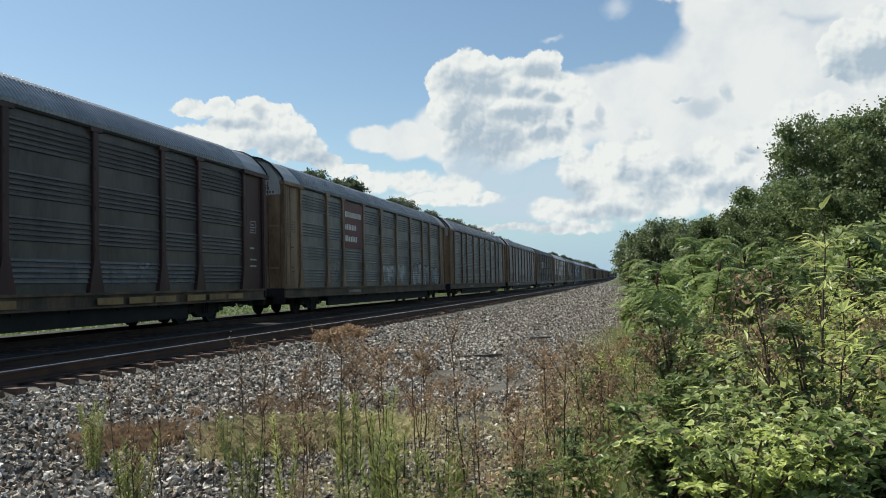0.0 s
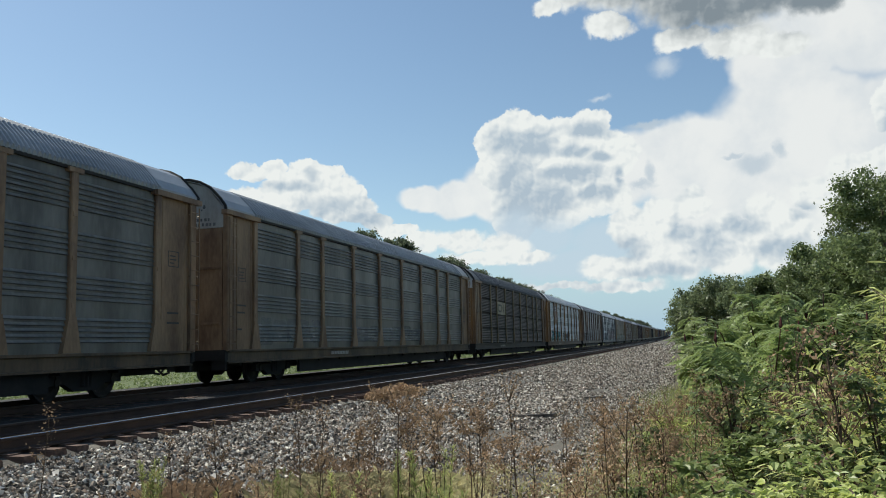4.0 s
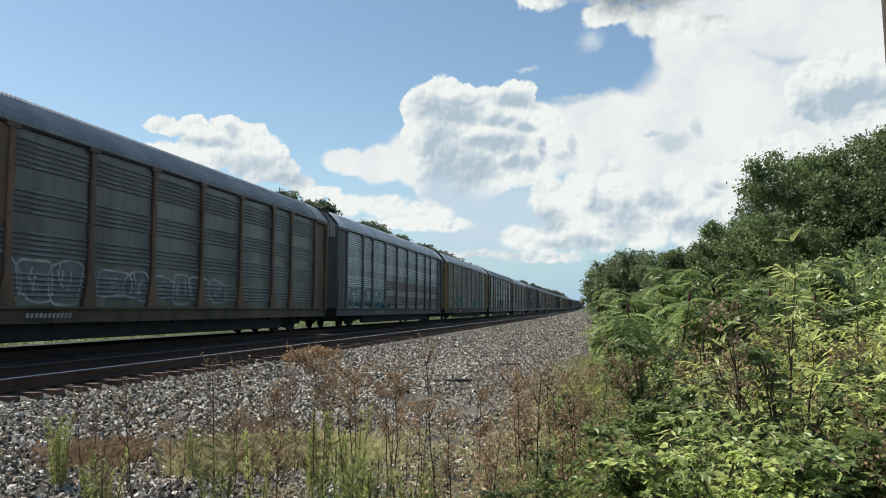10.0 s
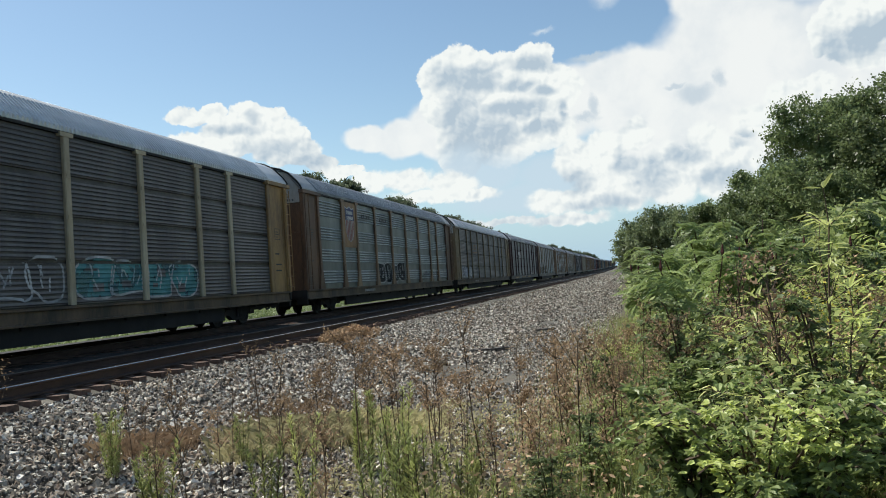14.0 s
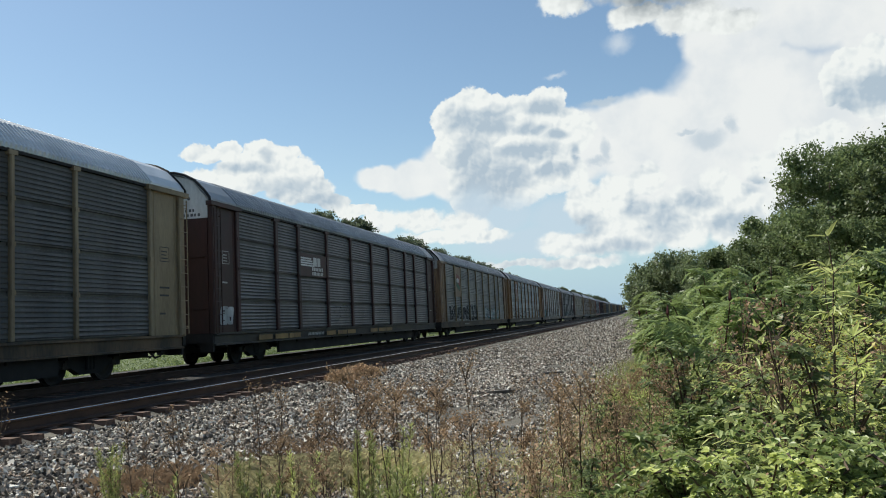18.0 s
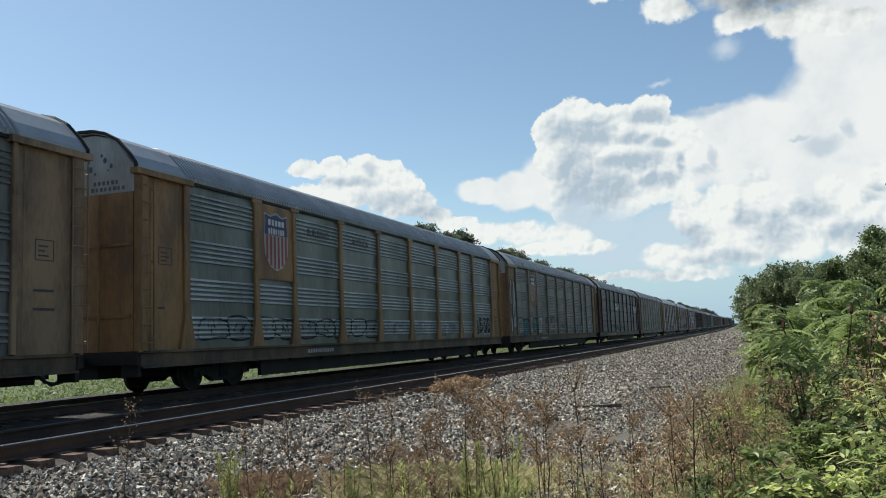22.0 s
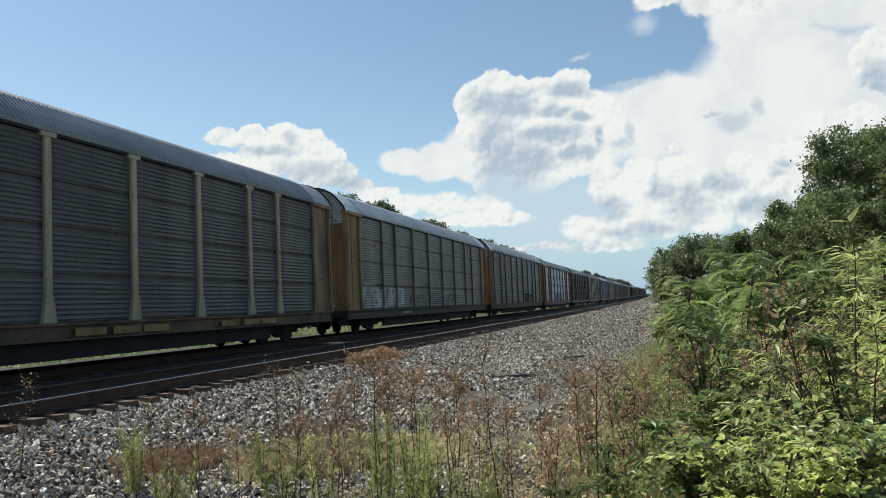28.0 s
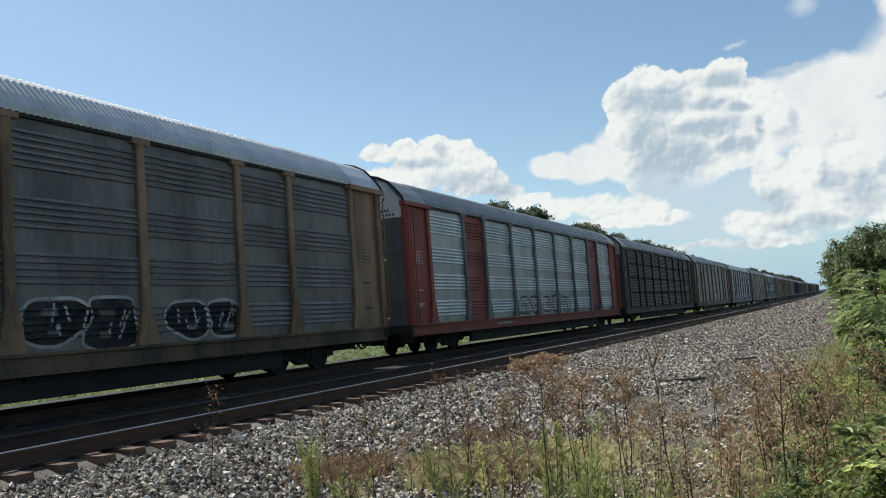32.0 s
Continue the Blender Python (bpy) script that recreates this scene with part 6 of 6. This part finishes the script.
def make_dry_weed(seed, height, heads=90, low=0.35, wide=0.7):
    r, rng = random.Random(seed), np.random.default_rng(seed)
    plant = tagged(new("dry_weed"), "dry brown weed stalk with rusty seed heads", "weed", "dry weeds along the gravel")
    s, tips = Shape(), []
    p, pts = Vector((0, 0, -0.05)), []
    lean = Vector((r.uniform(-0.1, 0.1), r.uniform(-0.1, 0.1), 1))
    for i in range(6):
        q = p + lean * height / 6 + Vector((r.uniform(-0.015, 0.015), r.uniform(-0.015, 0.015), 0))
        s.tube(p, q, 0.0075 - 0.0007 * i, 0.0068 - 0.0007 * i, 4)
        pts.append(q)
        p = q
    for i in range(12):
        k = r.uniform(low, 1.0)
        base = pts[min(5, int(k * 6))]
        a = r.uniform(0, math.tau)
        l = height * r.uniform(0.10, 0.26) * (1.3 - k * 0.6)
        end = base + Vector((math.cos(a) * l * wide, math.sin(a) * l * wide, l))
        s.tube(base, end, 0.0032, 0.002, 3)
        tips += [tuple(end), tuple(base.lerp(end, 0.7)), tuple(base.lerp(end, 0.4))]
    tagged(piece("stalk", s.mesh("stalk"), M_STEM, plant), kind="stuff")
    tagged(piece("seed_spray", leaf_cloud(rng, tips, max(3, heads // 12), (0.022, 0.022, 0.026), 0.014, "seed_spray", 0.2, 1.8), M_DRY, plant), kind="stuff")
    return plant


def make_shrub(seed, height, width, material, leaf, label):
    rng, r = np.random.default_rng(seed), random.Random(seed)
    plant = tagged(new("shrub"), label, "shrub", "shrubs on the bank")
    s, centres = Shape(), []
    for k in range(9):
        a = r.uniform(0, math.tau)
        end = Vector((math.cos(a) * width * 0.45 * r.uniform(0.3, 1), math.sin(a) * width * 0.45 * r.uniform(0.3, 1), height * r.uniform(0.55, 0.95)))
        s.tube((0, 0, -0.1), end * 0.55, 0.03, 0.02, 5).tube(end * 0.55, end, 0.02, 0.008, 5)
        for j in range(26):
            c = (end * r.uniform(0.35, 1.05)) + Vector((r.gauss(0, 0.16) * width, r.gauss(0, 0.16) * width, r.gauss(0, 0.08) * height))
            if c.z > 0:
                centres.append(tuple(c))
    tagged(piece("branchwork", s.mesh("branchwork"), M_BARK, plant), kind="stuff")
    tagged(piece("leaves", leaf_cloud(rng, centres, 16, (0.11, 0.11, 0.09), leaf, "leaves", 0.5, 1.9), material, plant), kind="stuff")
    return plant


BANK = random.Random(77)
shrubs = [make_shrub(21, 2.6, 2.6, M_SHRUB, 0.075, "dense green shrub with small leaves"), make_shrub(22, 3.4, 3.2, M_LEAF, 0.085, "tall dark green shrub"), make_shrub(23, 2.0, 2.2, M_GOLD, 0.065, "yellow-green shrub with small leaves")]
spots = [(4.2, 15.0, 0, 0.8), (6.0, 17.0, 1, 0.7), (5.2, 20.0, 1, 0.8)]
for (x, y, k, s), shrub in zip(spots, shrubs):
    place(shrub, x, y, 0, s)
for i in range(46):
    y = 13 + 38 * (i / 46) ** 1.1 + BANK.uniform(-1, 1)
    x = BANK.uniform(1.6 + 0.02 * y, 5.0 + 0.24 * y)
    again(shrubs[BANK.choice((0, 0, 1, 2))], x, y, BANK.uniform(0, 360), BANK.uniform(0.55, 0.8) + 0.05 * max(0, x - 3), 0.1)
for i in range(22):
    y = 52 + i * 3.2
    again(shrubs[BANK.choice((0, 1))], BANK.uniform(0.2, 5.5), y, BANK.uniform(0, 360), BANK.uniform(0.45, 0.9), 0.1)

sumacs = [make_sumac(31, 2.1), make_sumac(32, 2.5), make_sumac(33, 1.8)]
for i, (x, y, s) in enumerate(((1.0, 12.0, 0.85), (1.9, 13.0, 0.85), (0.6, 13.8, 0.8), (2.6, 12.2, 0.8), (1.4, 15.5, 0.95), (2.4, 15.0, 0.9), (0.5, 17.0, 0.8), (3.3, 14.0, 0.9), (3.0, 17.0, 1.0), (1.7, 19.0, 0.9), (0.7, 21.0, 0.85), (4.2, 12.8, 0.8), (2.2, 22.0, 1.0), (0.5, 26.0, 0.9))):
    if i < 3:
        place(sumacs[i], x, y, i * 70, s)
    else:
        again(sumacs[i % 3], x, y, i * 97, s)

saplings = [make_sapling(41, 2.0, M_BRIGHT), make_sapling(42, 1.6, M_BRIGHT), make_sapling(43, 1.3, M_SHRUB)]
more = [(BANK.uniform(0.5 + 0.05 * y, 1.2 + 0.4 * y), y, BANK.uniform(0.45, 0.85)) for y in [BANK.uniform(4.2, 11.0) for _ in range(30)]]
for i, (x, y, s) in enumerate(((1.30, 6.05, 1.0), (2.35, 7.2, 1.0), (1.0, 5.6, 0.8), (1.85, 6.6, 0.85), (2.9, 8.4, 1.0), (2.2, 9.2, 1.05), (1.7, 8.0, 0.95), (3.3, 7.6, 1.0), (2.6, 6.2, 0.9), (3.6, 10.0, 1.0), (1.2, 9.8, 0.9), *more)):
    if i < 3:
        place(saplings[i], x, y, i * 50, s)
    else:
        again(saplings[i % 3], x, y, i * 83, s)

brambles = [make_bramble(51, 0.75, M_SHRUB, 0.04), make_bramble(52, 0.95, M_BRIGHT, 0.046), make_bramble(53, 0.6, M_GOLD, 0.034), make_bramble(54, 0.8, M_SUMAC, 0.055), make_bramble(55, 1.0, M_LEAF, 0.042), make_bramble(56, 0.7, M_SHRUB, 0.034)]
for i in range(170):
    y = 4.0 + 11 * BANK.random()
    x = BANK.uniform(0.15 + 0.02 * y, 1.3 + 0.42 * y) if i < 130 else BANK.uniform(-0.7, 0.8)
    s = BANK.uniform(0.5, 1.35) if i < 130 else BANK.uniform(0.3, 0.7)
    if i < 6:
        place(brambles[i], x, y, 0, s)
    else:
        again(brambles[BANK.choice((0, 0, 1, 2, 3, 4, 4, 5))], x, y, BANK.uniform(0, 360), s)

goldenrods = [make_goldenrod(61, 0.75), make_goldenrod(62, 0.95), make_goldenrod(63, 0.6)]
gold_spots = [(-4.78, 6.95, 0.85), (-4.7, 6.85, 0.7), (-3.88, 7.75, 0.75), (-2.5, 7.2, 1.0), (-2.35, 7.1, 0.9), (-2.18, 7.25, 1.0), (-2.0, 7.1, 0.8), (-3.75, 7.5, 0.6), (-1.62, 5.5, 1.2), (-1.42, 5.35, 1.1), (-1.75, 5.9, 1.1), (-1.2, 5.6, 1.0), (-2.55, 5.4, 1.1), (-2.45, 5.9, 0.9), (-3.35, 5.35, 1.25), (-3.45, 5.5, 0.9), (-1.5, 4.6, 1.0), (-0.9, 4.7, 1.0), (-1.1, 4.3, 0.9)]
gold_spots += [(BANK.uniform(-1.5, 1.6), BANK.uniform(3.4, 8.0), BANK.uniform(0.4, 0.75)) for _ in range(40)]
for i, (x, y, s) in enumerate(gold_spots):
    if i < 3:
        place(goldenrods[i], x, y, 0, s)
    else:
        again(goldenrods[i % 3], x, y, i * 71, s * 0.88)

dry = [make_dry_weed(71, 1.0), make_dry_weed(72, 1.15, 70), make_dry_weed(73, 0.8, 130), make_dry_weed(74, 0.9, 40), make_dry_weed(75, 0.65, 140), make_dry_weed(76, 1.12, 260, 0.6, 1.0), make_dry_weed(77, 0.95, 200, 0.55, 0.9), make_dry_weed(78, 1.2, 24, 0.5, 0.4)]
stands = [(-2.2, 6.45, 5, 1.03), (-2.68, 6.0, 6, 0.85), (-2.8, 6.1, 7, 0.92), (-2.07, 7.2, 5, 0.92), (-1.7, 6.8, 6, 1.0), (-1.4, 6.4, 5, 0.75), (-1.25, 6.6, 7, 1.03), (-2.0, 8.2, 5, 0.85), (-1.0, 7.2, 6, 0.9), (-0.55, 6.6, 5, 0.9), (-0.2, 7.4, 6, 1.0), (0.3, 8.0, 5, 0.9), (-3.4, 6.4, 6, 0.7), (-4.3, 6.6, 7, 0.7), (0.9, 7.2, 7, 1.15), (1.6, 6.2, 6, 1.15)]
stands += [(BANK.uniform(0.1, 1.5), BANK.uniform(8.2, 13.0), BANK.choice((5, 6, 6)), BANK.uniform(0.6, 0.9)) for _ in range(18)]
dry_spots = [(-4.1, 6.95, 0.95), (-3.3, 7.0, 1.0), (-2.72, 7.0, 1.1), (-5.93, 6.85, 1.0), (-4.25, 11.4, 1.15), (-2.0, 8.3, 1.1), (-3.6, 11.0, 1.0), (-2.9, 9.9, 0.9), (-5.1, 8.0, 0.6), (-4.2, 8.2, 0.7), (-2.55, 7.6, 1.05), (-2.2, 7.4, 0.9), (-0.45, 8.4, 1.1), (-0.62, 7.6, 1.0), (-0.25, 6.4, 1.0), (-1.95, 4.9, 0.95), (-2.75, 4.75, 0.95), (-3.15, 5.0, 0.8), (-1.1, 6.4, 1.0), (-1.35, 9.6, 0.95), (0.9, 5.0, 0.85), (-2.0, 6.6, 0.9)]
dry_spots += [(BANK.gauss(-1.0, 0.85), BANK.uniform(4.6, 10.5), BANK.uniform(0.5, 0.9)) for _ in range(20)]
dry_spots += [(BANK.uniform(-0.5, 0.9) + 0.01 * y, y, BANK.uniform(0.6, 1.0)) for y in [BANK.uniform(6.0, 17.0) for _ in range(30)]]
dry_spots += [(BANK.uniform(0.8, 1.0 + 0.3 * y), y, BANK.uniform(1.1, 1.5)) for y in [BANK.uniform(4.5, 13.0) for _ in range(24)]]
dry_spots += [(BANK.uniform(-0.6, 1.2), y, BANK.uniform(0.7, 1.15)) for y in [BANK.uniform(4.0, 7.5) for _ in range(7)]]
dry_spots += [(BANK.uniform(-4.0, -2.0), BANK.uniform(4.8, 8.5), BANK.uniform(0.4, 0.75)) for _ in range(9)]
placed = set()
for i, (x, y, k, s) in enumerate(stands):
    if k in placed:
        again(dry[k], x, y, i * 47, s)
    else:
        place(dry[k], x, y, i * 47, s)
        placed.add(k)
for i, (x, y, s) in enumerate(dry_spots):
    if i < 5:
        place(dry[i], x, y, 0, s)
    else:
        again(dry[BANK.randrange(5)], x, y, i * 61, s)


# ---- ground cover, stones, odds and ends ----
def scatter_cover(name, label, n, per, xr, yr, spread, size, material, seed, height=0.25, edge=True):
    rng = np.random.default_rng(seed)
    y = yr[0] + (yr[1] - yr[0]) * rng.random(n) ** 1.3
    x = xr[0] + (xr[1] - xr[0] + 0.35 * (y - yr[0]) * edge) * rng.random(n)
    c = np.array([(a, b, land(a, b) + height * rng.random()) for a, b in zip(x, y)])
    return tagged(piece(name, leaf_cloud(rng, c, per, spread, size, name, 0.5, 1.8), material), label, "ground cover", kind="stuff")


scatter_cover("undergrowth", "tangled green undergrowth on the bank", 2400, 16, (0.0, 5.0), (3.4, 16.0), (0.09, 0.09, 0.06), 0.036, M_LEAF, 81, 0.4)
scatter_cover("undergrowth", "tangled green undergrowth farther along", 7000, 16, (0.2, 9.0), (13.0, 70.0), (0.16, 0.16, 0.12), 0.075, M_SHRUB, 82, 1.1, False)
scatter_cover("dry_cover", "brown dead weeds at the edge of the gravel", 480, 16, (-1.3, 1.0), (5.0, 17.0), (0.10, 0.10, 0.10), 0.022, M_DRY, 83, 0.45, False)
scatter_cover("dry_cover", "rust-brown withered weeds among the green", 260, 30, (1.0, 2.2), (4.6, 13.0), (0.13, 0.13, 0.12), 0.015, M_DRY, 85, 1.1)
scatter_cover("undergrowth", "fine bright leaves over the bank", 900, 14, (0.6, 4.0), (4.6, 15.0), (0.10, 0.10, 0.10), 0.03, M_BRIGHT, 86, 1.0)
scatter_cover("bloom_cover", "small yellow flower sprays over the bank", 130, 26, (1.3, 3.4), (5.2, 12.0), (0.10, 0.10, 0.08), 0.017, M_BLOOM, 87, 1.25)
scatter_cover("grass_cover", "pale dry grass on the gravel", 420, 22, (-2.6, -0.4), (4.6, 11.0), (0.11, 0.11, 0.04), 0.022, M_STRAW, 84, 0.10, False)


def build_field():
    """Rough grass on the field beyond the train."""
    rng = np.random.default_rng(12)
    y = 14 + 190 * rng.random(5200) ** 1.5
    x = -18.5 - 26 * rng.random(5200) ** 1.6
    c = np.array([(a, b, land(a, b) + 0.14 * rng.random()) for a, b in zip(x, y)])
    tagged(piece("field_grass", leaf_cloud(rng, c, 9, (0.22, 0.22, 0.10), 0.055, "field_grass", 0.1, 4.0), M_FIELD), "rough sunlit field grass beyond the train", "grass", kind="stuff")


build_field()


def build_grass():
    """Blades of grass along the edge of the gravel and in the weeds."""
    rng = np.random.default_rng(9)
    n = 30000
    y = 2.8 + 24 * rng.random(n) ** 1.6
    x = -0.5 + rng.normal(0, 0.45, n) + rng.random(n) * (0.8 + 0.25 * y)
    base = np.array([(a, b, land(a, b) - 0.02) for a, b in zip(x, y)])
    h = rng.uniform(0.12, 0.45, (n, 1))
    a = rng.uniform(0, math.tau, n)
    side = np.stack([np.cos(a), np.sin(a), 0 * a], 1) * 0.006
    lean = np.stack([-np.sin(a), np.cos(a), 0 * a], 1) * h * rng.uniform(0.1, 0.7, (n, 1))
    v = np.stack([base - side, base + side, base + lean + np.array([0, 0, 1]) * h], 1).reshape(-1, 3)
    tagged(piece("grass", quick_mesh("grass", v, np.arange(3 * n).reshape(n, 3)), M_GOLD), "green and yellowing grass blades among weeds", "grass", kind="stuff")


build_grass()


def build_tussock(x, y, rx, ry, n, seed, material, label, tall=0.3):
    """Fine blades that lean every way out of one patch of ground."""
    rng = np.random.default_rng(seed)
    bx, by = x + rng.normal(0, rx, n), y + rng.normal(0, ry, n)
    base = np.array([(a, b, land(a, b) - 0.01) for a, b in zip(bx, by)])
    h = rng.uniform(0.35, 1.0, (n, 1)) * tall
    a = rng.uniform(0, math.tau, n)
    side = np.stack([np.cos(a), np.sin(a), 0 * a], 1) * 0.0035
    lean = np.stack([-np.sin(a), np.cos(a), 0 * a], 1) * h * rng.uniform(0.2, 1.1, (n, 1))
    up = np.array([0, 0, 1.0])
    v = np.stack([base - side, base + side, base + lean * 0.4 + up * h * 0.7 + side * 0.7, base + lean + up * h * 0.85], 1).reshape(-1, 3)
    tagged(piece("grass_tuft", quick_mesh("grass_tuft", v, np.arange(4 * n).reshape(n, 4)), material), label, "grass", "tufts of grass in the gravel")


build_tussock(-3.6, 8.75, 0.32, 0.3, 3600, 3, M_STRAW, "pale dry matted grass tuft in the gravel", 0.28)
build_tussock(-3.0, 9.3, 0.35, 0.4, 2400, 4, M_STRAW, "pale dry matted grass tuft in the gravel", 0.22)
build_tussock(-3.85, 7.9, 0.16, 0.2, 900, 5, M_STRAW, "small pale grass tuft in the gravel", 0.2)
build_tussock(-5.1, 8.1, 0.25, 0.3, 900, 6, M_DRY, "brown withered grass tuft in the gravel", 0.2)
build_tussock(-4.5, 10.6, 0.4, 0.6, 900, 7, M_DRY, "brown withered grass tuft in the gravel", 0.12)


def build_stones():
    """Crushed stone: shards with eight corners, lying every way."""
    rng = np.random.default_rng(5)
    rows = []
    for x0, x1, y0, y1, per, size in ((-7.55, -3.6, 4.0, 16.0, 1050, 0.024), (-3.6, -0.4, 3.6, 14.0, 760, 0.018), (-7.45, -3.0, 16.0, 30.0, 560, 0.027), (-3.0, -0.4, 14.0, 28.0, 380, 0.018), (-7.2, -2.5, 30.0, 52.0, 170, 0.030), (-2.5, -0.3, 28.0, 52.0, 130, 0.024), (-7.2, -0.6, 52.0, 95.0, 45, 0.04), (-7.2, -0.6, 95.0, 240.0, 9, 0.07)):
        n = int((x1 - x0) * (y1 - y0) * per)
        rows.append(np.stack([rng.uniform(x0, x1, n), rng.uniform(y0, y1, n), 0.84 * size * np.clip(rng.lognormal(0, 0.42, n), 0.4, 1.75)], 1))
    rows = np.concatenate(rows)
    rows[:, 2] *= np.where(rows[:, 0] < -6.9, 0.8, 1.0)
    bare = np.array([noise.noise((x * 0.8, y * 0.5, 1.0)) for x, y, _ in rows])
    rows = rows[(rows[:, 0] < -2.6) | (bare > -0.45)]
    n = len(rows)
    cube = np.array([(-1, -1, -1), (1, -1, -1), (1, 1, -1), (-1, 1, -1), (-1, -1, 1), (1, -1, 1), (1, 1, 1), (-1, 1, 1)], float) * 0.75
    v = cube[None] * rng.uniform(0.3, 1.2, (n, 8, 1)) * np.array([1.25, 1.0, 0.75]) * rng.uniform(0.7, 1.3, (n, 1, 3))
    q = rng.normal(size=(n, 4))
    q /= np.linalg.norm(q, axis=1)[:, None]
    w, a, b, c = q.T
    R = np.stack([1 - 2 * (b * b + c * c), 2 * (a * b - c * w), 2 * (a * c + b * w), 2 * (a * b + c * w), 1 - 2 * (a * a + c * c), 2 * (b * c - a * w), 2 * (a * c - b * w), 2 * (b * c + a * w), 1 - 2 * (a * a + b * b)], 1).reshape(n, 3, 3)
    v = np.einsum("nij,nkj->nki", R, v) * rows[:, None, 2:3]
    z = np.array([land(x, y) for x, y, _ in rows]) + rows[:, 2] * rng.uniform(0.0, 0.9, n)
    v += np.stack([rows[:, 0], rows[:, 1], z], 1)[:, None]
    faces = np.array([(3, 2, 1, 0), (4, 5, 6, 7), (0, 1, 5, 4), (1, 2, 6, 5), (2, 3, 7, 6), (3, 0, 4, 7)])
    f = (faces[None] + 8 * np.arange(n)[:, None, None]).reshape(-1, 4)
    tagged(piece("ballast", quick_mesh("ballast", v.reshape(-1, 3), f), M_STONE), "grey crushed stone ballast beside the track", "ballast", kind="stuff")


build_stones()


def build_board(x0, y0, x1, y1, w, t):
    d = Vector((x1 - x0, y1 - y0, 0))
    n, s, r = 9, Shape(), random.Random(int(y0))
    for i in range(n + 1):
        k = w * (0.5 + r.uniform(-0.12, 0.1)) * (0.6 if i in (0, n) else 1)
        y = d.length * (i / n - 0.5) + r.uniform(-0.02, 0.02)
        s.v += [(-k, y, 0), (k, y, 0), (k * 0.9, y, t), (-k * 0.9, y, t * r.uniform(0.8, 1.1))]
    s.f = [(i * 4 + j, i * 4 + (j + 1) % 4, i * 4 + 4 + (j + 1) % 4, i * 4 + 4 + j) for i in range(n) for j in range(4)] + [(3, 2, 1, 0), (4 * n, 4 * n + 1, 4 * n + 2, 4 * n + 3)]
    ob = piece("plank", s.mesh("plank"), M_PLANK)
    ob.matrix_basis = pose((x0 + x1) / 2, (y0 + y1) / 2, land((x0 + x1) / 2, (y0 + y1) / 2) + 0.02, 0, 1.5, -math.degrees(math.atan2(d.x, d.y)))
    return tagged(ob, "dark weathered broken plank lying on the gravel", "plank", "planks on the gravel")


build_board(-3.66, 18.4, -2.76, 18.95, 0.16, 0.07)
build_board(-2.75, 24.6, -2.2, 24.9, 0.14, 0.05)
build_board(-1.55, 23.2, -1.15, 22.4, 0.12, 0.06)


def build_dry_pile(x, y, size, seed):
    rng = np.random.default_rng(seed)
    c = rng.normal(size=(150, 3)) * np.array([0.28, 0.5, 0.12]) * size
    c[:, 2] = np.abs(c[:, 2]) + 0.05
    ob = piece("dry_brush", leaf_cloud(rng, c, 18, (0.06, 0.06, 0.04), 0.045, "dry_brush", 0.2, 2.2), M_DRY)
    ob.matrix_basis = pose(x, y, land(x, y))
    return tagged(ob, "heap of dead rust-brown brush on the tie ends", "dead brush", "dead brush")


build_dry_pile(-7.15, 19.6, 0.6, 1)
build_dry_pile(-7.25, 21.4, 0.6, 2)


def build_pole():
    pole = tagged(new("utility_pole"), "weathered brown wooden utility pole", "pole")
    s = Shape()
    s.tube((0, 0, -0.5), (0, 0, 9.4), 0.165, 0.115, 20)
    piece("shaft", s.mesh("shaft"), M_POLE, pole, smooth=True)
    pole.matrix_basis = pose(3.78, 10.75, land(3.78, 10.75), 0, -2.2, 0)


build_pole()


motions()
